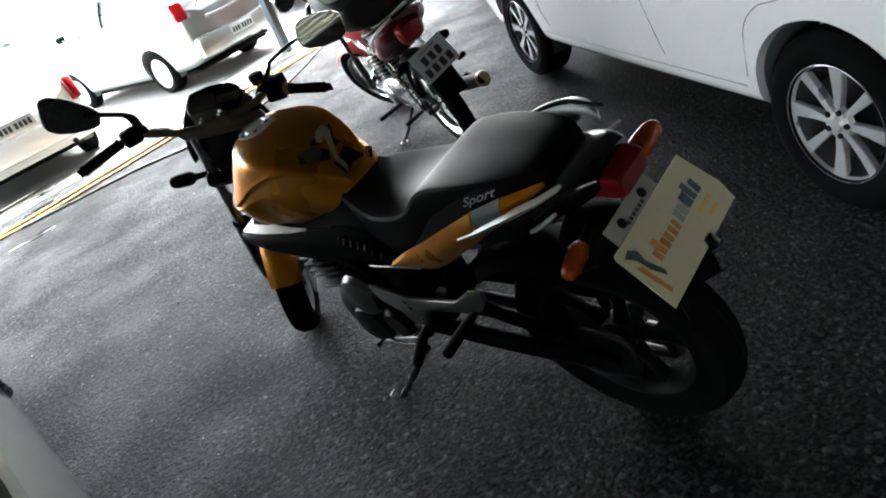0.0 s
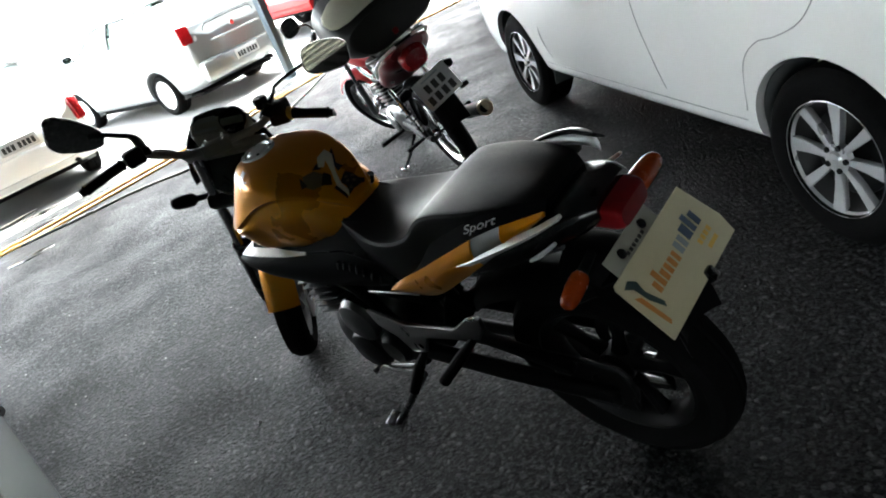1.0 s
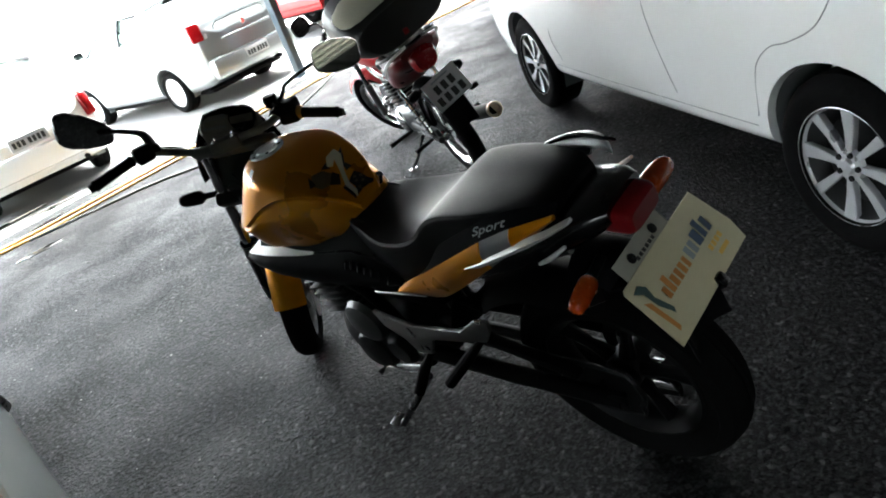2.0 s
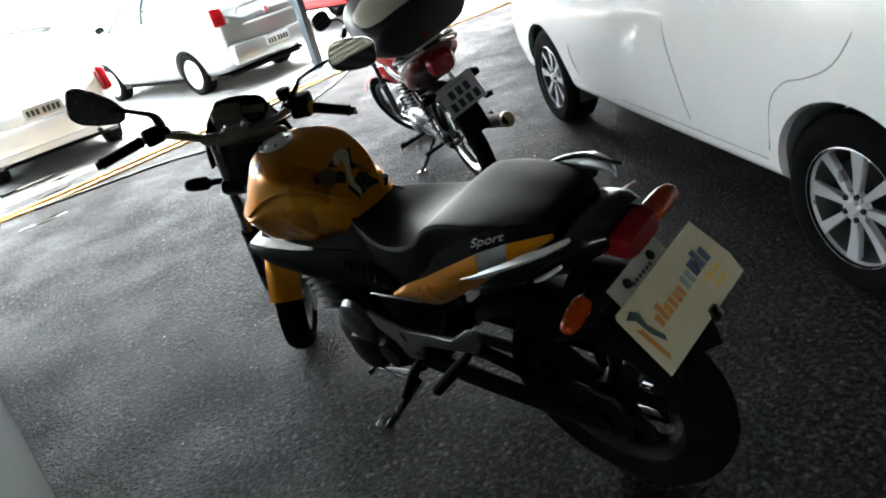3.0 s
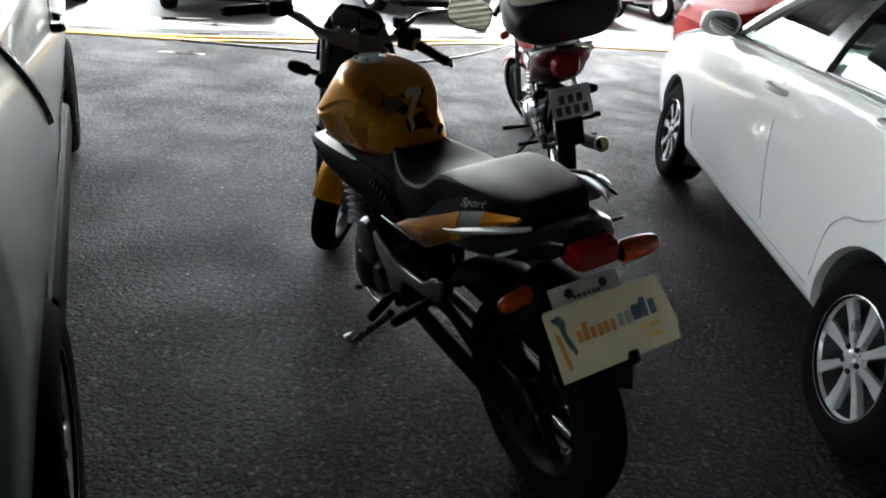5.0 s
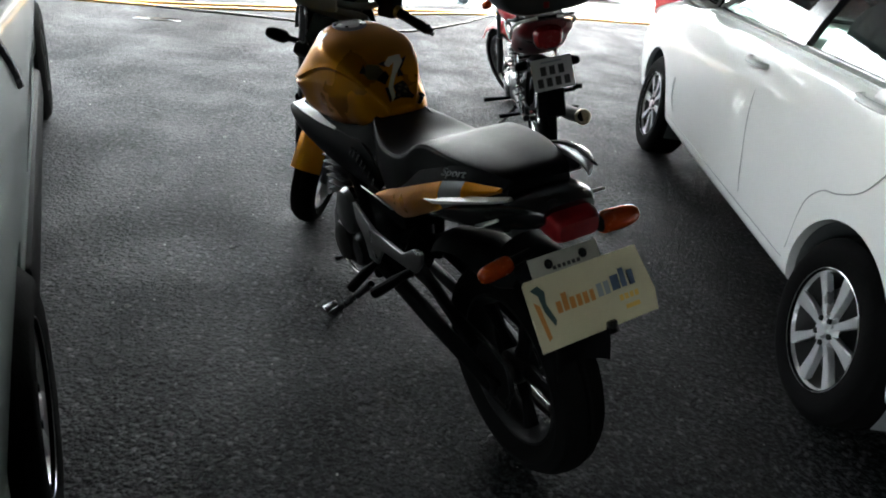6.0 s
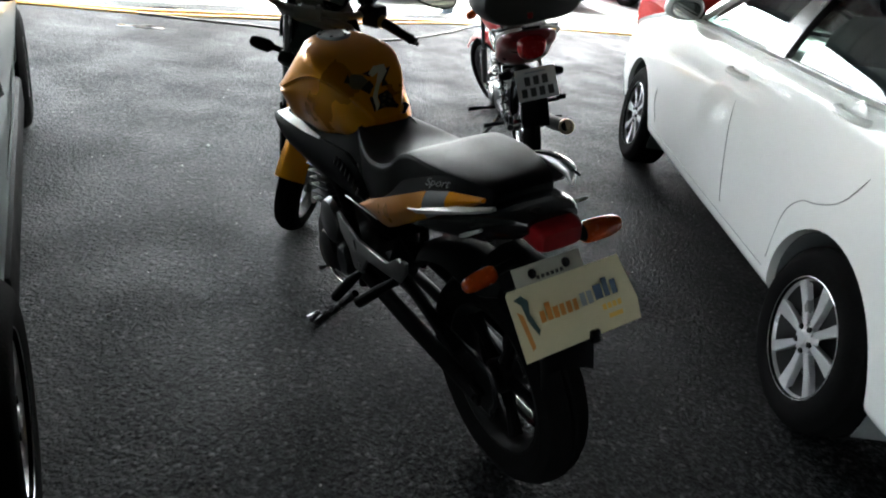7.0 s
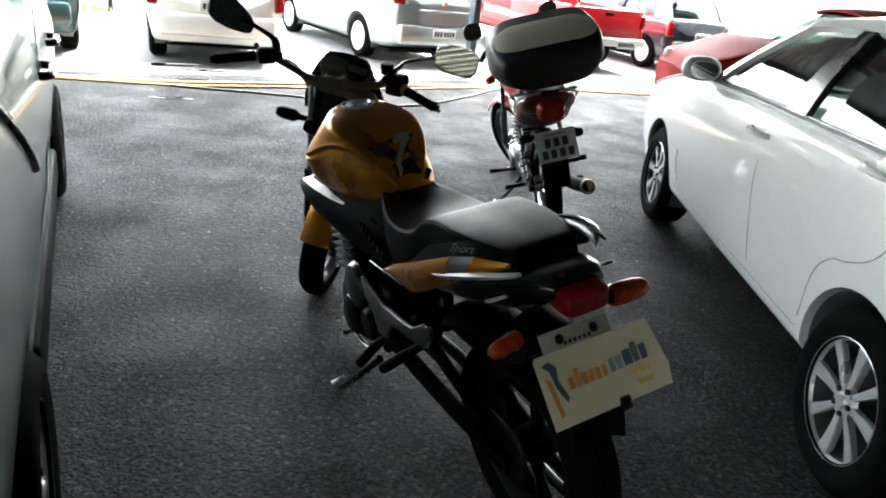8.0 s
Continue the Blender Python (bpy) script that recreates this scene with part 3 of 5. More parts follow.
        for s in (-1, 1):
            part("reversing_light", block((0.10, 0.03, 0.07), bevel=0.012, m=pose(s * W * 0.74, y0 + 0.012, zd - 0.24, -8, 0, s * 24)), CLEAR_LENS, root, "clear reversing lamp")
    part("exhaust", tube([(0.45, y0 + 0.25, zb + 0.03), (0.45, y0 + 0.02, zb + 0.02)], 0.028), STEEL_DARK, root)
    part("underbody", block((W * 1.5, d["wb"] * 0.9, 0.06), bevel=0.02, m=pose(0, d["wb"] * 0.5, zb + 0.0)), MATT_BLACK, root)
    # low black pan added to deepen the shade under the farther cars
    if not d.get("near"):
        part("shade_pan", block((W * 1.55, y1 - y0 - 0.9, 0.05), bevel=0.02, m=pose(0, 0.5 * (y0 + y1) - 0.15, zb - 0.05)), MATT_BLACK, root)
    return root


SEDAN = dict(near=True, W=0.888, zb=0.28, tail=-0.98, nose=3.62, wb=2.69, R=0.316, rim=0.212, w=0.205, cbase=-0.45, ctop=0.20, atop=1.45, abase=2.15, deck=1.13, cbelt=1.10, abelt=1.05, nose_z=0.84, roof=1.50, bpost=(0.43, 0.50))


# ---- the place ----
LOT = pose(-0.07, 7.95, 0, 0, 0, 33)     # the shed's front edge runs along its x, through the post


def ground():
    bm = bmesh.new()
    xs = sorted({*np.linspace(-14, 14, 57).round(3), -3000, -600, -120, -40, 40, 120, 600, 3000})
    grid = [[(x, y, 0) for y in xs] for x in xs]
    add_grid(bm, grid)
    ob = part("ground", bm, ASPHALT)
    tagged(ob, "worn dark grey asphalt yard, damp in places", "asphalt", kind="structure")


def shed():
    bm = bmesh.new()
    # ribbed sheet: trapezoid waves across local x
    # stretched far left, out of view, to block light from the near floor
    pts, x = [], -16.5
    while x < 13:
        for dx, dz in ((0, 0), (0.10, 0), (0.13, 0.04), (0.19, 0.04), (0.22, 0)):
            pts.append((x + dx, dz))
        x += 0.25
    for a, b in zip(pts, pts[1:]):
        hole = -7.76 < a[0] < -5.76
        for y0, y1 in ((0.35, -9.4), (-11.3, -15)) if hole else ((0.35, -15),):
            za, zb = (2.82 + 0.5 * (0.35 - y) / 15.35 for y in (y0, y1))
            bm.faces.new([bm.verts.new(LOT @ Vector(c)) for c in ((a[0], y0, za + a[1]), (b[0], y0, za + b[1]), (b[0], y1, zb + b[1]), (a[0], y1, zb + a[1]))])
    bmesh.ops.remove_doubles(bm, verts=bm.verts, dist=1e-4)
    bmesh.ops.solidify(bm, geom=bm.faces[:], thickness=0.004)
    tagged(part("ceiling", bm, ROOF_METAL, smooth=False), "dark ribbed metal roof over the parked vehicles", "roof", kind="structure")
    for k, y in enumerate((0.1, -4.0, -8.0)):
        tagged(part("roof_beam", block((29.4, 0.12, 0.22), m=LOT @ pose(-1.7, y, 2.75 + 0.5 * -y / 15), bevel=0.01), POST_STEEL), "painted steel beam under the roof", "beam", kind="structure")
    # two dark walls added out of view to keep light off the near floor
    tagged(part("unseen_wall_back", block((28.5, 0.2, 3.8), m=LOT @ pose(-2.75, -15, 1.9), bevel=0.01), UNSEEN_WALL), "unseen dark wall added behind the vehicles to keep light out", "wall", kind="structure")
    tagged(part("unseen_wall_side", block((0.2, 15, 3.6), m=LOT @ pose(11, -7.5, 1.8), bevel=0.01), UNSEEN_WALL), "unseen dark side wall added to keep light out", "wall", kind="structure")
    # the open yard is painted paler for full daylight; its left strip bounces light in
    for x0, x1, y0, y1 in ((-80, -17.1, -60, 60), (-17.1, 60, -0.25, 60)):
        tagged(part("daylit_yard", block((x1 - x0 - 0.01, y1 - y0, 0.02), m=LOT @ pose(0.5 * (x0 + x1), 0.5 * (y0 + y1), -0.006), bevel=0.003), DAYLIT_YARD), "yard ground painted paler for full daylight", "paving", kind="structure")
    light = thing("skylight", LOT @ pose(-6.76, -10.35, 3.17, -1.87), "translucent cream fibreglass roof panel on dark battens", "skylight", kind="structure")
    part("sheet", block((2.1, 2.0, 0.004), (0, 0, 0.03), bevel=0), FIBREGLASS, light)
    for k in range(14):
        part("batten", block((2.1, 0.055, 0.03), (0, -0.95 + 0.148 * k, 0.0), bevel=0.004), ROOF_METAL, light)
    part("rafter", block((0.06, 2.0, 0.05), (0.1, 0, -0.04), bevel=0.004), ROOF_METAL, light)
    post = thing("post", LOT, "grey-blue painted steel roof post on the asphalt", "post", kind="structure")
    part("shaft", block((0.10, 0.12, 2.64), (0, 0, 1.32), bevel=0.008), POST_STEEL, post)
    part("base_plate", block((0.2, 0.22, 0.012), (0, 0, 0.006), bevel=0.003), POST_STEEL, post)


ground()
shed()


def placed(x, y, yaw):
    return pose(x, y, 0, 0, 0, yaw)


def pickup(m):
    """A red pickup truck with an open bed; its origin is on the ground under the rear axle."""
    root = thing("red_pickup", m, "bright red pickup truck with a pale steel rear bumper", "pickup truck", "parked cars")
    W, R = 0.82, 0.32
    hull = Body([(-1.0, W * 0.97, 0.46, 0.76), (-0.9, W, 0.44, 0.78), (0.4, W, 0.42, 0.80), (1.8, W, 0.42, 0.84), (2.6, W * 0.99, 0.42, 0.90), (3.35, W * 0.9, 0.44, 0.82), (3.55, W * 0.72, 0.50, 0.70)])
    ra = R + 0.05
    cutters = [lathe([(0.001, s * (W - 0.26)), (ra, s * (W - 0.26)), (ra, s * (W + 0.2)), (0.001, s * (W + 0.2))], centre=(0, y, R), seg=40) for s in (-1, 1) for y in (0, 2.75)]
    part("body", cut(hull.solid(), cutters), RED_PAINT, root, angle=30)
    for s in (-1, 1):
        for y in (0, 2.75):
            wheel(root, (s * (W - 0.14), y, R), s, R, 0.2, 0.2, plain=True)
        part("bed_side", block((0.06, 1.75, 0.30), (s * (W - 0.05), -0.11, 0.90), bevel=0.025), RED_PAINT, root)
        part("tail_light", block((0.10, 0.06, 0.22), (s * (W - 0.06), -1.0, 0.86), bevel=0.02), RED_LENS, root, "red tail lamp lens")
        part("side_window", sheet([[(s * (0.76 - 0.12 * v), 0.95 + 1.0 * u - 0.18 * u * v, 1.02 + 0.42 * v) for v in np.linspace(0, 1, 5)] for u in np.linspace(0, 1, 5)], 0.006), CAR_GLASS, root)
        part("door_mirror", block((0.16, 0.08, 0.15), (s * 0.92, 1.95, 1.08), bevel=0.03), MATT_BLACK, root)
        part("headlight", block((0.3, 0.1, 0.16), (s * 0.52, 3.42, 0.74), bevel=0.03), CLEAR_LENS, root)
    gate = part("tailgate", block((1.42, 0.05, 0.46), (0, -1.0, 0.81), bevel=0.018), RED_PAINT, root)
    part("gate_recess", block((1.15, 0.012, 0.22), (0, -1.028, 0.80), bevel=0.005), RED_PAINT, gate)
    part("gate_handle", block((0.17, 0.03, 0.05), (0, -1.035, 0.96), bevel=0.012), MATT_BLACK, gate, "black tailgate handle")
    part("bed_floor", block((1.5, 1.7, 0.03), (0, -0.1, 0.79), bevel=0.005), MATT_BLACK, root)
    ring = lambda y, zt, w: [(w * 0.93, y, 0.80), (w, y, 1.0), (w * 0.86, y, zt - 0.06), (w * 0.76, y, zt), (-w * 0.76, y, zt), (-w * 0.86, y, zt - 0.06), (-w, y, 1.0), (-w * 0.93, y, 0.80)]
    part("cab", loft([ring(0.84, 1.44, 0.76), ring(0.92, 1.50, 0.78), ring(1.4, 1.52, 0.78), ring(1.85, 1.47, 0.78), ring(2.4, 0.98, 0.78)]), RED_PAINT, root)
    part("rear_window", block((1.05, 0.01, 0.32), (0, 0.835, 1.22), bevel=0.004, m=pose(0, 0.842, 1.21, -6)), GLOSS_BLACK, root, "dark rear window of the cab")
    part("rear_bumper", block((1.6, 0.14, 0.13), (0, -1.08, 0.53), bevel=0.03), SATIN_SILVER, root, "pale steel bumper")
    plate_ = part("number_plate", block((0.40, 0.01, 0.13), (0.38, -1.155, 0.50), bevel=0.004), PLATE_GREY, root)
    for k in range(7):
        part("plate_bar", block((0.034, 0.004, 0.065), (0.225 + k * 0.05, -1.162, 0.495), bevel=0), PLATE_INK, plate_)
    part("underbody", block((1.2, 3.2, 0.1), (0, 1.2, 0.42), bevel=0.02), MATT_BLACK, root)


# cars: the pose is that of the ground under the rear axle
car("white_sedan", placed(1.22 + 0.888, 0.0, 0), "glossy white four-door sedan with silver alloy wheels", WHITE_PAINT, {**SEDAN, "mirror_up": 0.045, "sill": 0.37}, spokes=8)
LEFT = {**SEDAN, "W": 0.87, "shape": ((0.0, 0.0, 0.0), (0.78, 0.0, 0.0), (0.915, 0.025, 0.0), (0.93, 0.11, 0.0), (0.955, 0.0, 0.28), (0.985, 0.0, 0.48), (1.0, 0.0, 0.70), (0.955, -0.10, 1.0), (0.90, -0.02, 1.0), (0.0, 0.02, 1.0)),  "tail": -0.75, "nose": 3.65, "wb": 2.9, "cbase": -0.58, "ctop": -0.30, "abase": 2.25, "atop": 1.65, "deck": 1.22, "cbelt": 1.28, "abelt": 1.26, "nose_z": 1.0, "roof": 1.74, "R": 0.32, "rim": 0.205, "w": 0.21, "inset": -0.005, "mirror_mat": GLOSS_BLACK, "zb": 0.36, "shoulder": 0.85, "seal": False, "gap": 0.012, "gap_mat": GLOSS_BLACK, "lamp_in": 0.22, "tail_lamp": (0.12, 0.18), "rear_gap": [(-0.15, 1.26), (0.0, 1.17), (0.15, 1.06), (0.27, 0.97)], "handles": ((1.60, 1.05), (0.98, 1.05)), "handle_mat": GLOSS_BLACK}
yawL = 28.5
grey_car = car("grey_hatchback", placed(-0.876 - 0.84 * math.cos(radians(yawL)), -0.818 - 0.84 * math.sin(radians(yawL)), yawL), "grey-green metallic hatchback with black door mirror", GREY_GREEN_PAINT, LEFT)
# a black strip below the doors on each side
for s in (-1, 1):
    part("sill_strip", block((0.05, 1.95, 0.15), (s * 0.80, 1.45, 0.335), bevel=0.02), MATT_BLACK, grey_car, "black strip below the doors")
HATCH = {**SEDAN, "near": False, "W": 0.84, "tail": -0.62, "nose": 3.2, "wb": 2.46, "cbase": -0.50, "ctop": -0.2, "deck": 0.95, "cbelt": 0.95, "abelt": 0.92, "R": 0.29, "rim": 0.18, "w": 0.18, "tail_lamp": (0.12, 0.26), "zb": 0.24, "bumper_y": -0.02, "bumper_h": 0.26, "plate_out": 0.068, "plate_z": 0.68}
car("white_hatchback", placed(-3.30, 7.02, 25), "white hatchback seen from behind in daylight", WHITE_PAINT, {**HATCH, "W": 0.77, "rear_glass": PAINTED_SKY_GLASS}, detail=False, plain_wheels=True)
SALOON = {**SEDAN, "near": False, "W": 0.84, "tail": -0.95, "nose": 3.25, "wb": 2.5, "R": 0.30, "rim": 0.21, "w": 0.19, "zb": 0.24, "bumper_y": -0.02, "bumper_h": 0.28, "plate_out": 0.115, "plate_z": 0.50, "tail_lamp": (0.17, 0.24), "lid": True}
car("silver_saloon", placed(-1.12, 9.2, 38), "silver saloon car with pale wheels and red tail lamps", SILVER_PAINT, SALOON, plain_wheels=True, wheel_mat=WHEEL_WHITE)
car("dark_hatchback", placed(-5.4, 6.0, 33), "dark teal hatchback parked beside the hose", TEAL_PAINT, HATCH, detail=False, plain_wheels=True)
car("red_saloon", placed(5.55, 6.75, 92), "faded red saloon car, darkened for roof shade, with a greenish windscreen", FADED_RED_SHADED, {**SALOON, "mirrors": False}, detail=False, plain_wheels=True)
pickup(placed(1.62, 11.2, 30))
car("black_hatchback", placed(3.85, 12.46, 33), "black hatchback with bright wheels and red tail lamps", BLACK_PAINT, HATCH, detail=False, plain_wheels=True, wheel_mat=WHEEL_WHITE)


# ---- hoses on the ground ----
def hose(pts, r, mat, label):
    tagged(part("garden_hose", tube([(x, y, r) for x, y in pts], r, 8, 8), mat), label, "hose", "hoses")


hose([(-6.0, 4.2), (-4.6, 4.55), (-3.66, 4.86), (-3.0, 5.16), (-2.3, 5.62), (-1.2, 6.35), (-0.22, 7.07), (0.5, 7.45), (1.6, 8.0), (3.0, 8.6)], 0.014, HOSE, "orange rubber hose lying across the asphalt")
hose([(-6.0, 4.05), (-4.6, 4.42), (-3.65, 4.76), (-2.9, 5.02), (-2.35, 5.36), (-1.75, 5.75), (-1.0, 6.2), (-0.1, 7.0), (0.6, 7.42)], 0.013, HOSE, "orange rubber hose lying across the asphalt")
hose([(-3.0, 4.95), (-2.4, 5.08), (-1.816, 5.2), (-1.2, 5.15), (-0.6, 5.5), (-0.1, 6.3), (0.4, 7.3), (1.2, 7.9)], 0.011, HOSE_BROWN, "thin brown hose curving over the asphalt")


# ---- wet patches, and a weedy corner beyond the cars ----
def puddle(x, y, a, b, yaw, seed):
    rng = random.Random(seed)
    bm = bmesh.new()
    n = 40
    wave = [rng.uniform(0.7, 1.15) for _ in range(10)]
    rim = [(1 + 0.0, k) for k in range(n)]
    pts = []
    for _, k in rim:
        u = 10 * k / n
        i = int(u)
        f = wave[i % 10] + (wave[(i + 1) % 10] - wave[i % 10]) * (0.5 - 0.5 * math.cos(math.pi * (u - i)))
        t = 2 * math.pi * k / n
        pts.append((a * f * math.cos(t), b * f * math.sin(t)))
    top = bm.verts.new((0, 0, 0.0022))
    inner = [bm.verts.new((0.95 * px_, 0.95 * py_, 0.002)) for px_, py_ in pts]
    outer = [bm.verts.new((px_, py_, -0.001)) for px_, py_ in pts]
    for k in range(n):
        j = (k + 1) % n
        bm.faces.new((top, inner[k], inner[j]))
        bm.faces.new((inner[k], outer[k], outer[j], inner[j]))
    bmesh.ops.transform(bm, matrix=pose(x, y, 0.005, 0, 0, yaw), verts=bm.verts)
    tagged(part("puddle", bm, WATER), "shallow puddle drying on the asphalt", "puddle", kind="structure")


puddle(-3.55, 6.05, 0.55, 0.10, 35, 3)
puddle(-3.05, 6.0, 0.28, 0.07, 20, 5)
puddle(-2.95, 5.45, 0.22, 0.05, 30, 8)
puddle(-2.78, 4.45, 0.22, 0.06, 25, 11)


def weeds():
    bm = bmesh.new()
    rng = random.Random(11)
    for _ in range(420):
        x, y, a, h = rng.gauss(-6.55, 0.30), rng.gauss(10.1, 0.22), rng.uniform(0, 6.28), rng.uniform(0.04, 0.14)
        dx, dy, w = math.cos(a), math.sin(a), rng.uniform(0.006, 0.012)
        l = [bm.verts.new((x - w * dy, y + w * dx, 0)), bm.verts.new((x + w * dy, y - w * dx, 0)), bm.verts.new((x + 0.25 * h * dx + 0.6 * w * dy, y + 0.25 * h * dy - 0.6 * w * dx, 0.65 * h)), bm.verts.new((x + 0.25 * h * dx - 0.6 * w * dy, y + 0.25 * h * dy + 0.6 * w * dx, 0.65 * h)), bm.verts.new((x + 0.6 * h * dx, y + 0.6 * h * dy, h))]
        bm.faces.new((l[0], l[1], l[2], l[3]))
        bm.faces.new((l[3], l[2], l[4]))
    tagged(part("grass", bm, GRASS, smooth=False), "tuft of yellow-green weeds at the foot of a post", "grass", kind="stuff")
    post = thing("fence_post", pose(-6.2, 10.25, 0), "thin dark steel post standing among weeds", "post")
    part("shaft", block((0.07, 0.07, 2.2), (0, 0, 1.1), bevel=0.008), STEEL_DARK, post)
    part("foot", block((0.14, 0.14, 0.02), (0, 0, 0.01), bevel=0.004), STEEL_DARK, post)


weeds()


# ---- grit and pale specks on the asphalt ----
def specks():
    bm = bmesh.new()
    rng = random.Random(4)
    spots = [(-1.314, 1.793, 0.012), (-0.887, 0.558, 0.010), (-1.095, 0.042, 0.012), (-1.15, 0.05, 0.008), (-1.34, 1.45, 0.009)]
    for _ in range(260):
        x, y = rng.uniform(-3.2, 1.1), rng.uniform(-1.0, 5.2)
        spots.append((x, y, rng.choice((0.0025, 0.003, 0.004, 0.006))))
    for x, y, r in spots:
        n = rng.randint(4, 6)
        a0 = rng.uniform(0, 6)
        top = bm.verts.new((x, y, r * 0.9))
        ring = [bm.verts.new((x + r * rng.uniform(0.6, 1.2) * math.cos(a0 + 2 * math.pi * k / n), y + r * rng.uniform(0.6, 1.2) * math.sin(a0 + 2 * math.pi * k / n), -0.0005)) for k in range(n)]
        for k in range(n):
            bm.faces.new((top, ring[k], ring[(k + 1) % n]))
    tagged(part("gravel", bm, PALE_STONE, smooth=False), "pale grit and pebbles scattered on the asphalt", "gravel", kind="stuff")


specks()


# ---- motorcycles: x right, y ahead, z up, origin under the rear axle ----
def moto_wheel(parent, name, y, z, R, rr, w, spokes, turn=None, rim_mat=DULL_ALU, disc=0.13, wire=False, spoke_mat=DULL_ALU, phase=0.3, disc_mat=ALU):
    """A motorcycle wheel with tyre, rim, spokes and brake disc; turn: the steering."""
    hub = new(name)
    hub.parent = parent
    hub.matrix_local = (turn or Matrix.Identity(4)) @ pose(0, y, z)
    h = w / 2
    part("tyre", lathe([(rr, -h * 0.62), (rr + 0.02, -h * 0.8), (R - 0.05, -h), (R - 0.022, -h * 0.86), (R - 0.006, -h * 0.5), (R, -h * 0.12), (R - 0.004, -h * 0.05), (R - 0.004, h * 0.05), (R, h * 0.12), (R - 0.006, h * 0.5), (R - 0.022, h * 0.86), (R - 0.05, h), (rr + 0.02, h * 0.8), (rr, h * 0.62)], seg=64), RUBBER, hub)
    part("rim", lathe([(rr + 0.004, -h * 0.66), (rr - 0.004, -h * 0.68), (rr - 0.022, -h * 0.4), (rr - 0.03, 0), (rr - 0.022, h * 0.4), (rr - 0.004, h * 0.68), (rr + 0.004, h * 0.66), (rr - 0.008, 0)], seg=64), rim_mat, hub)
    part("hub", lathe([(0.002, -0.075), (0.03, -0.075), (0.034, -0.04), (0.05, -0.03), (0.05, 0.03), (0.034, 0.04), (0.03, 0.075), (0.002, 0.075)], seg=28), rim_mat, hub)
    for k in range(spokes):
        a = 2 * math.pi * k / spokes
        if wire:
            s = 1 if k % 2 else -1
            part("spoke", tube([(0.03 * s, 0.045 * math.cos(a), 0.045 * math.sin(a)), (0.004 * s, (rr - 0.02) * math.cos(a + 0.35 * s), (rr - 0.02) * math.sin(a + 0.35 * s))], 0.002, 5), CHROME, hub)
        else:
            ring = lambda r, q, t: [(q * math.cos(b), r, t * math.sin(b)) for b in np.linspace(0, 2 * math.pi, 8, endpoint=False)]
            bm = loft([ring(0.035, 0.026, 0.026), ring(0.5 * rr, 0.015, 0.017), ring(rr - 0.02, 0.024, 0.022)])
            bmesh.ops.transform(bm, matrix=Matrix.Rotation(a + phase, 4, "X"), verts=bm.verts)
            part("spoke", bm, spoke_mat, hub)
    if disc:
        part("brake_disc", lathe([(0.07, 0.068), (disc, 0.068), (disc, 0.073), (0.07, 0.073)], seg=40), disc_mat, hub)
    return hub


def steering(y, z, rake, turn):
    """The turn of the fork about the steering head."""
    d = Vector((0, -math.sin(radians(rake)), math.cos(radians(rake))))
    return Matrix.Translation((0, y, z)) @ Matrix.Rotation(radians(turn), 4, d) @ Matrix.Translation((0, -y, -z))


def turned(bm, m):
    bmesh.ops.transform(bm, matrix=m, verts=bm.verts)
    return bm


def skid(points, width, thick):
    """A fender: an arched sheet; points are (y, z) along the middle."""
    p = catmull([(0, y, z) for y, z in points], 5)
    grid = []
    for i, c in enumerate(p):
        d = p[min(i + 1, len(p) - 1)] - p[max(i - 1, 0)]
        nrm = np.array((0, -d[2], d[1]))
        nrm = nrm / np.linalg.norm(nrm)
        if nrm[2] < 0 and abs(nrm[2]) > abs(nrm[1]):
            nrm = -nrm
        grid.append([(x * width, *(c - nrm * 0.55 * width * abs(x) ** 2.4)[1:]) for x in np.linspace(-1, 1, 11)])
    return sheet(grid, thick)


def text_mesh(body, size, depth, shear=0.0):
    """Letters in the built-in font, as a bmesh in the x, y plane."""
    cu = bpy.data.curves.new("letters", "FONT")
    cu.body, cu.size, cu.extrude, cu.shear = body, size, depth, shear
    cu.align_x = "CENTER"
    ob = new("letters", cu)
    dg = bpy.context.evaluated_depsgraph_get()
    me = bpy.data.meshes.new_from_object(ob.evaluated_get(dg))
    bm = bmesh.new()
    bm.from_mesh(me)
    bpy.data.objects.remove(ob)
    bpy.data.curves.remove(cu)
    bpy.data.meshes.remove(me)
    return bm


def signal(parent, base, tip, r=0.026, lens=AMBER_LENS, m=None):
    """A turn signal on a short stalk, from its base to the lens's tip."""
    b, t = np.array(base, float), np.array(tip, float)
    d = t - b
    m = m or Matrix.Identity(4)
    st = part("turn_signal", turned(tube([b, b + 0.35 * d, b + 0.42 * d], [0.011, 0.012, r * 0.9], 12), m), MATT_BLACK, parent)
    part("lens", turned(tube([b + 0.42 * d, b + 0.5 * d, b + 0.8 * d, b + 0.96 * d, t], [r * 0.95, r * 1.15, r * 1.1, r * 0.75, r * 0.2], 16, 3), m), lens, st, "lens of the turn signal")


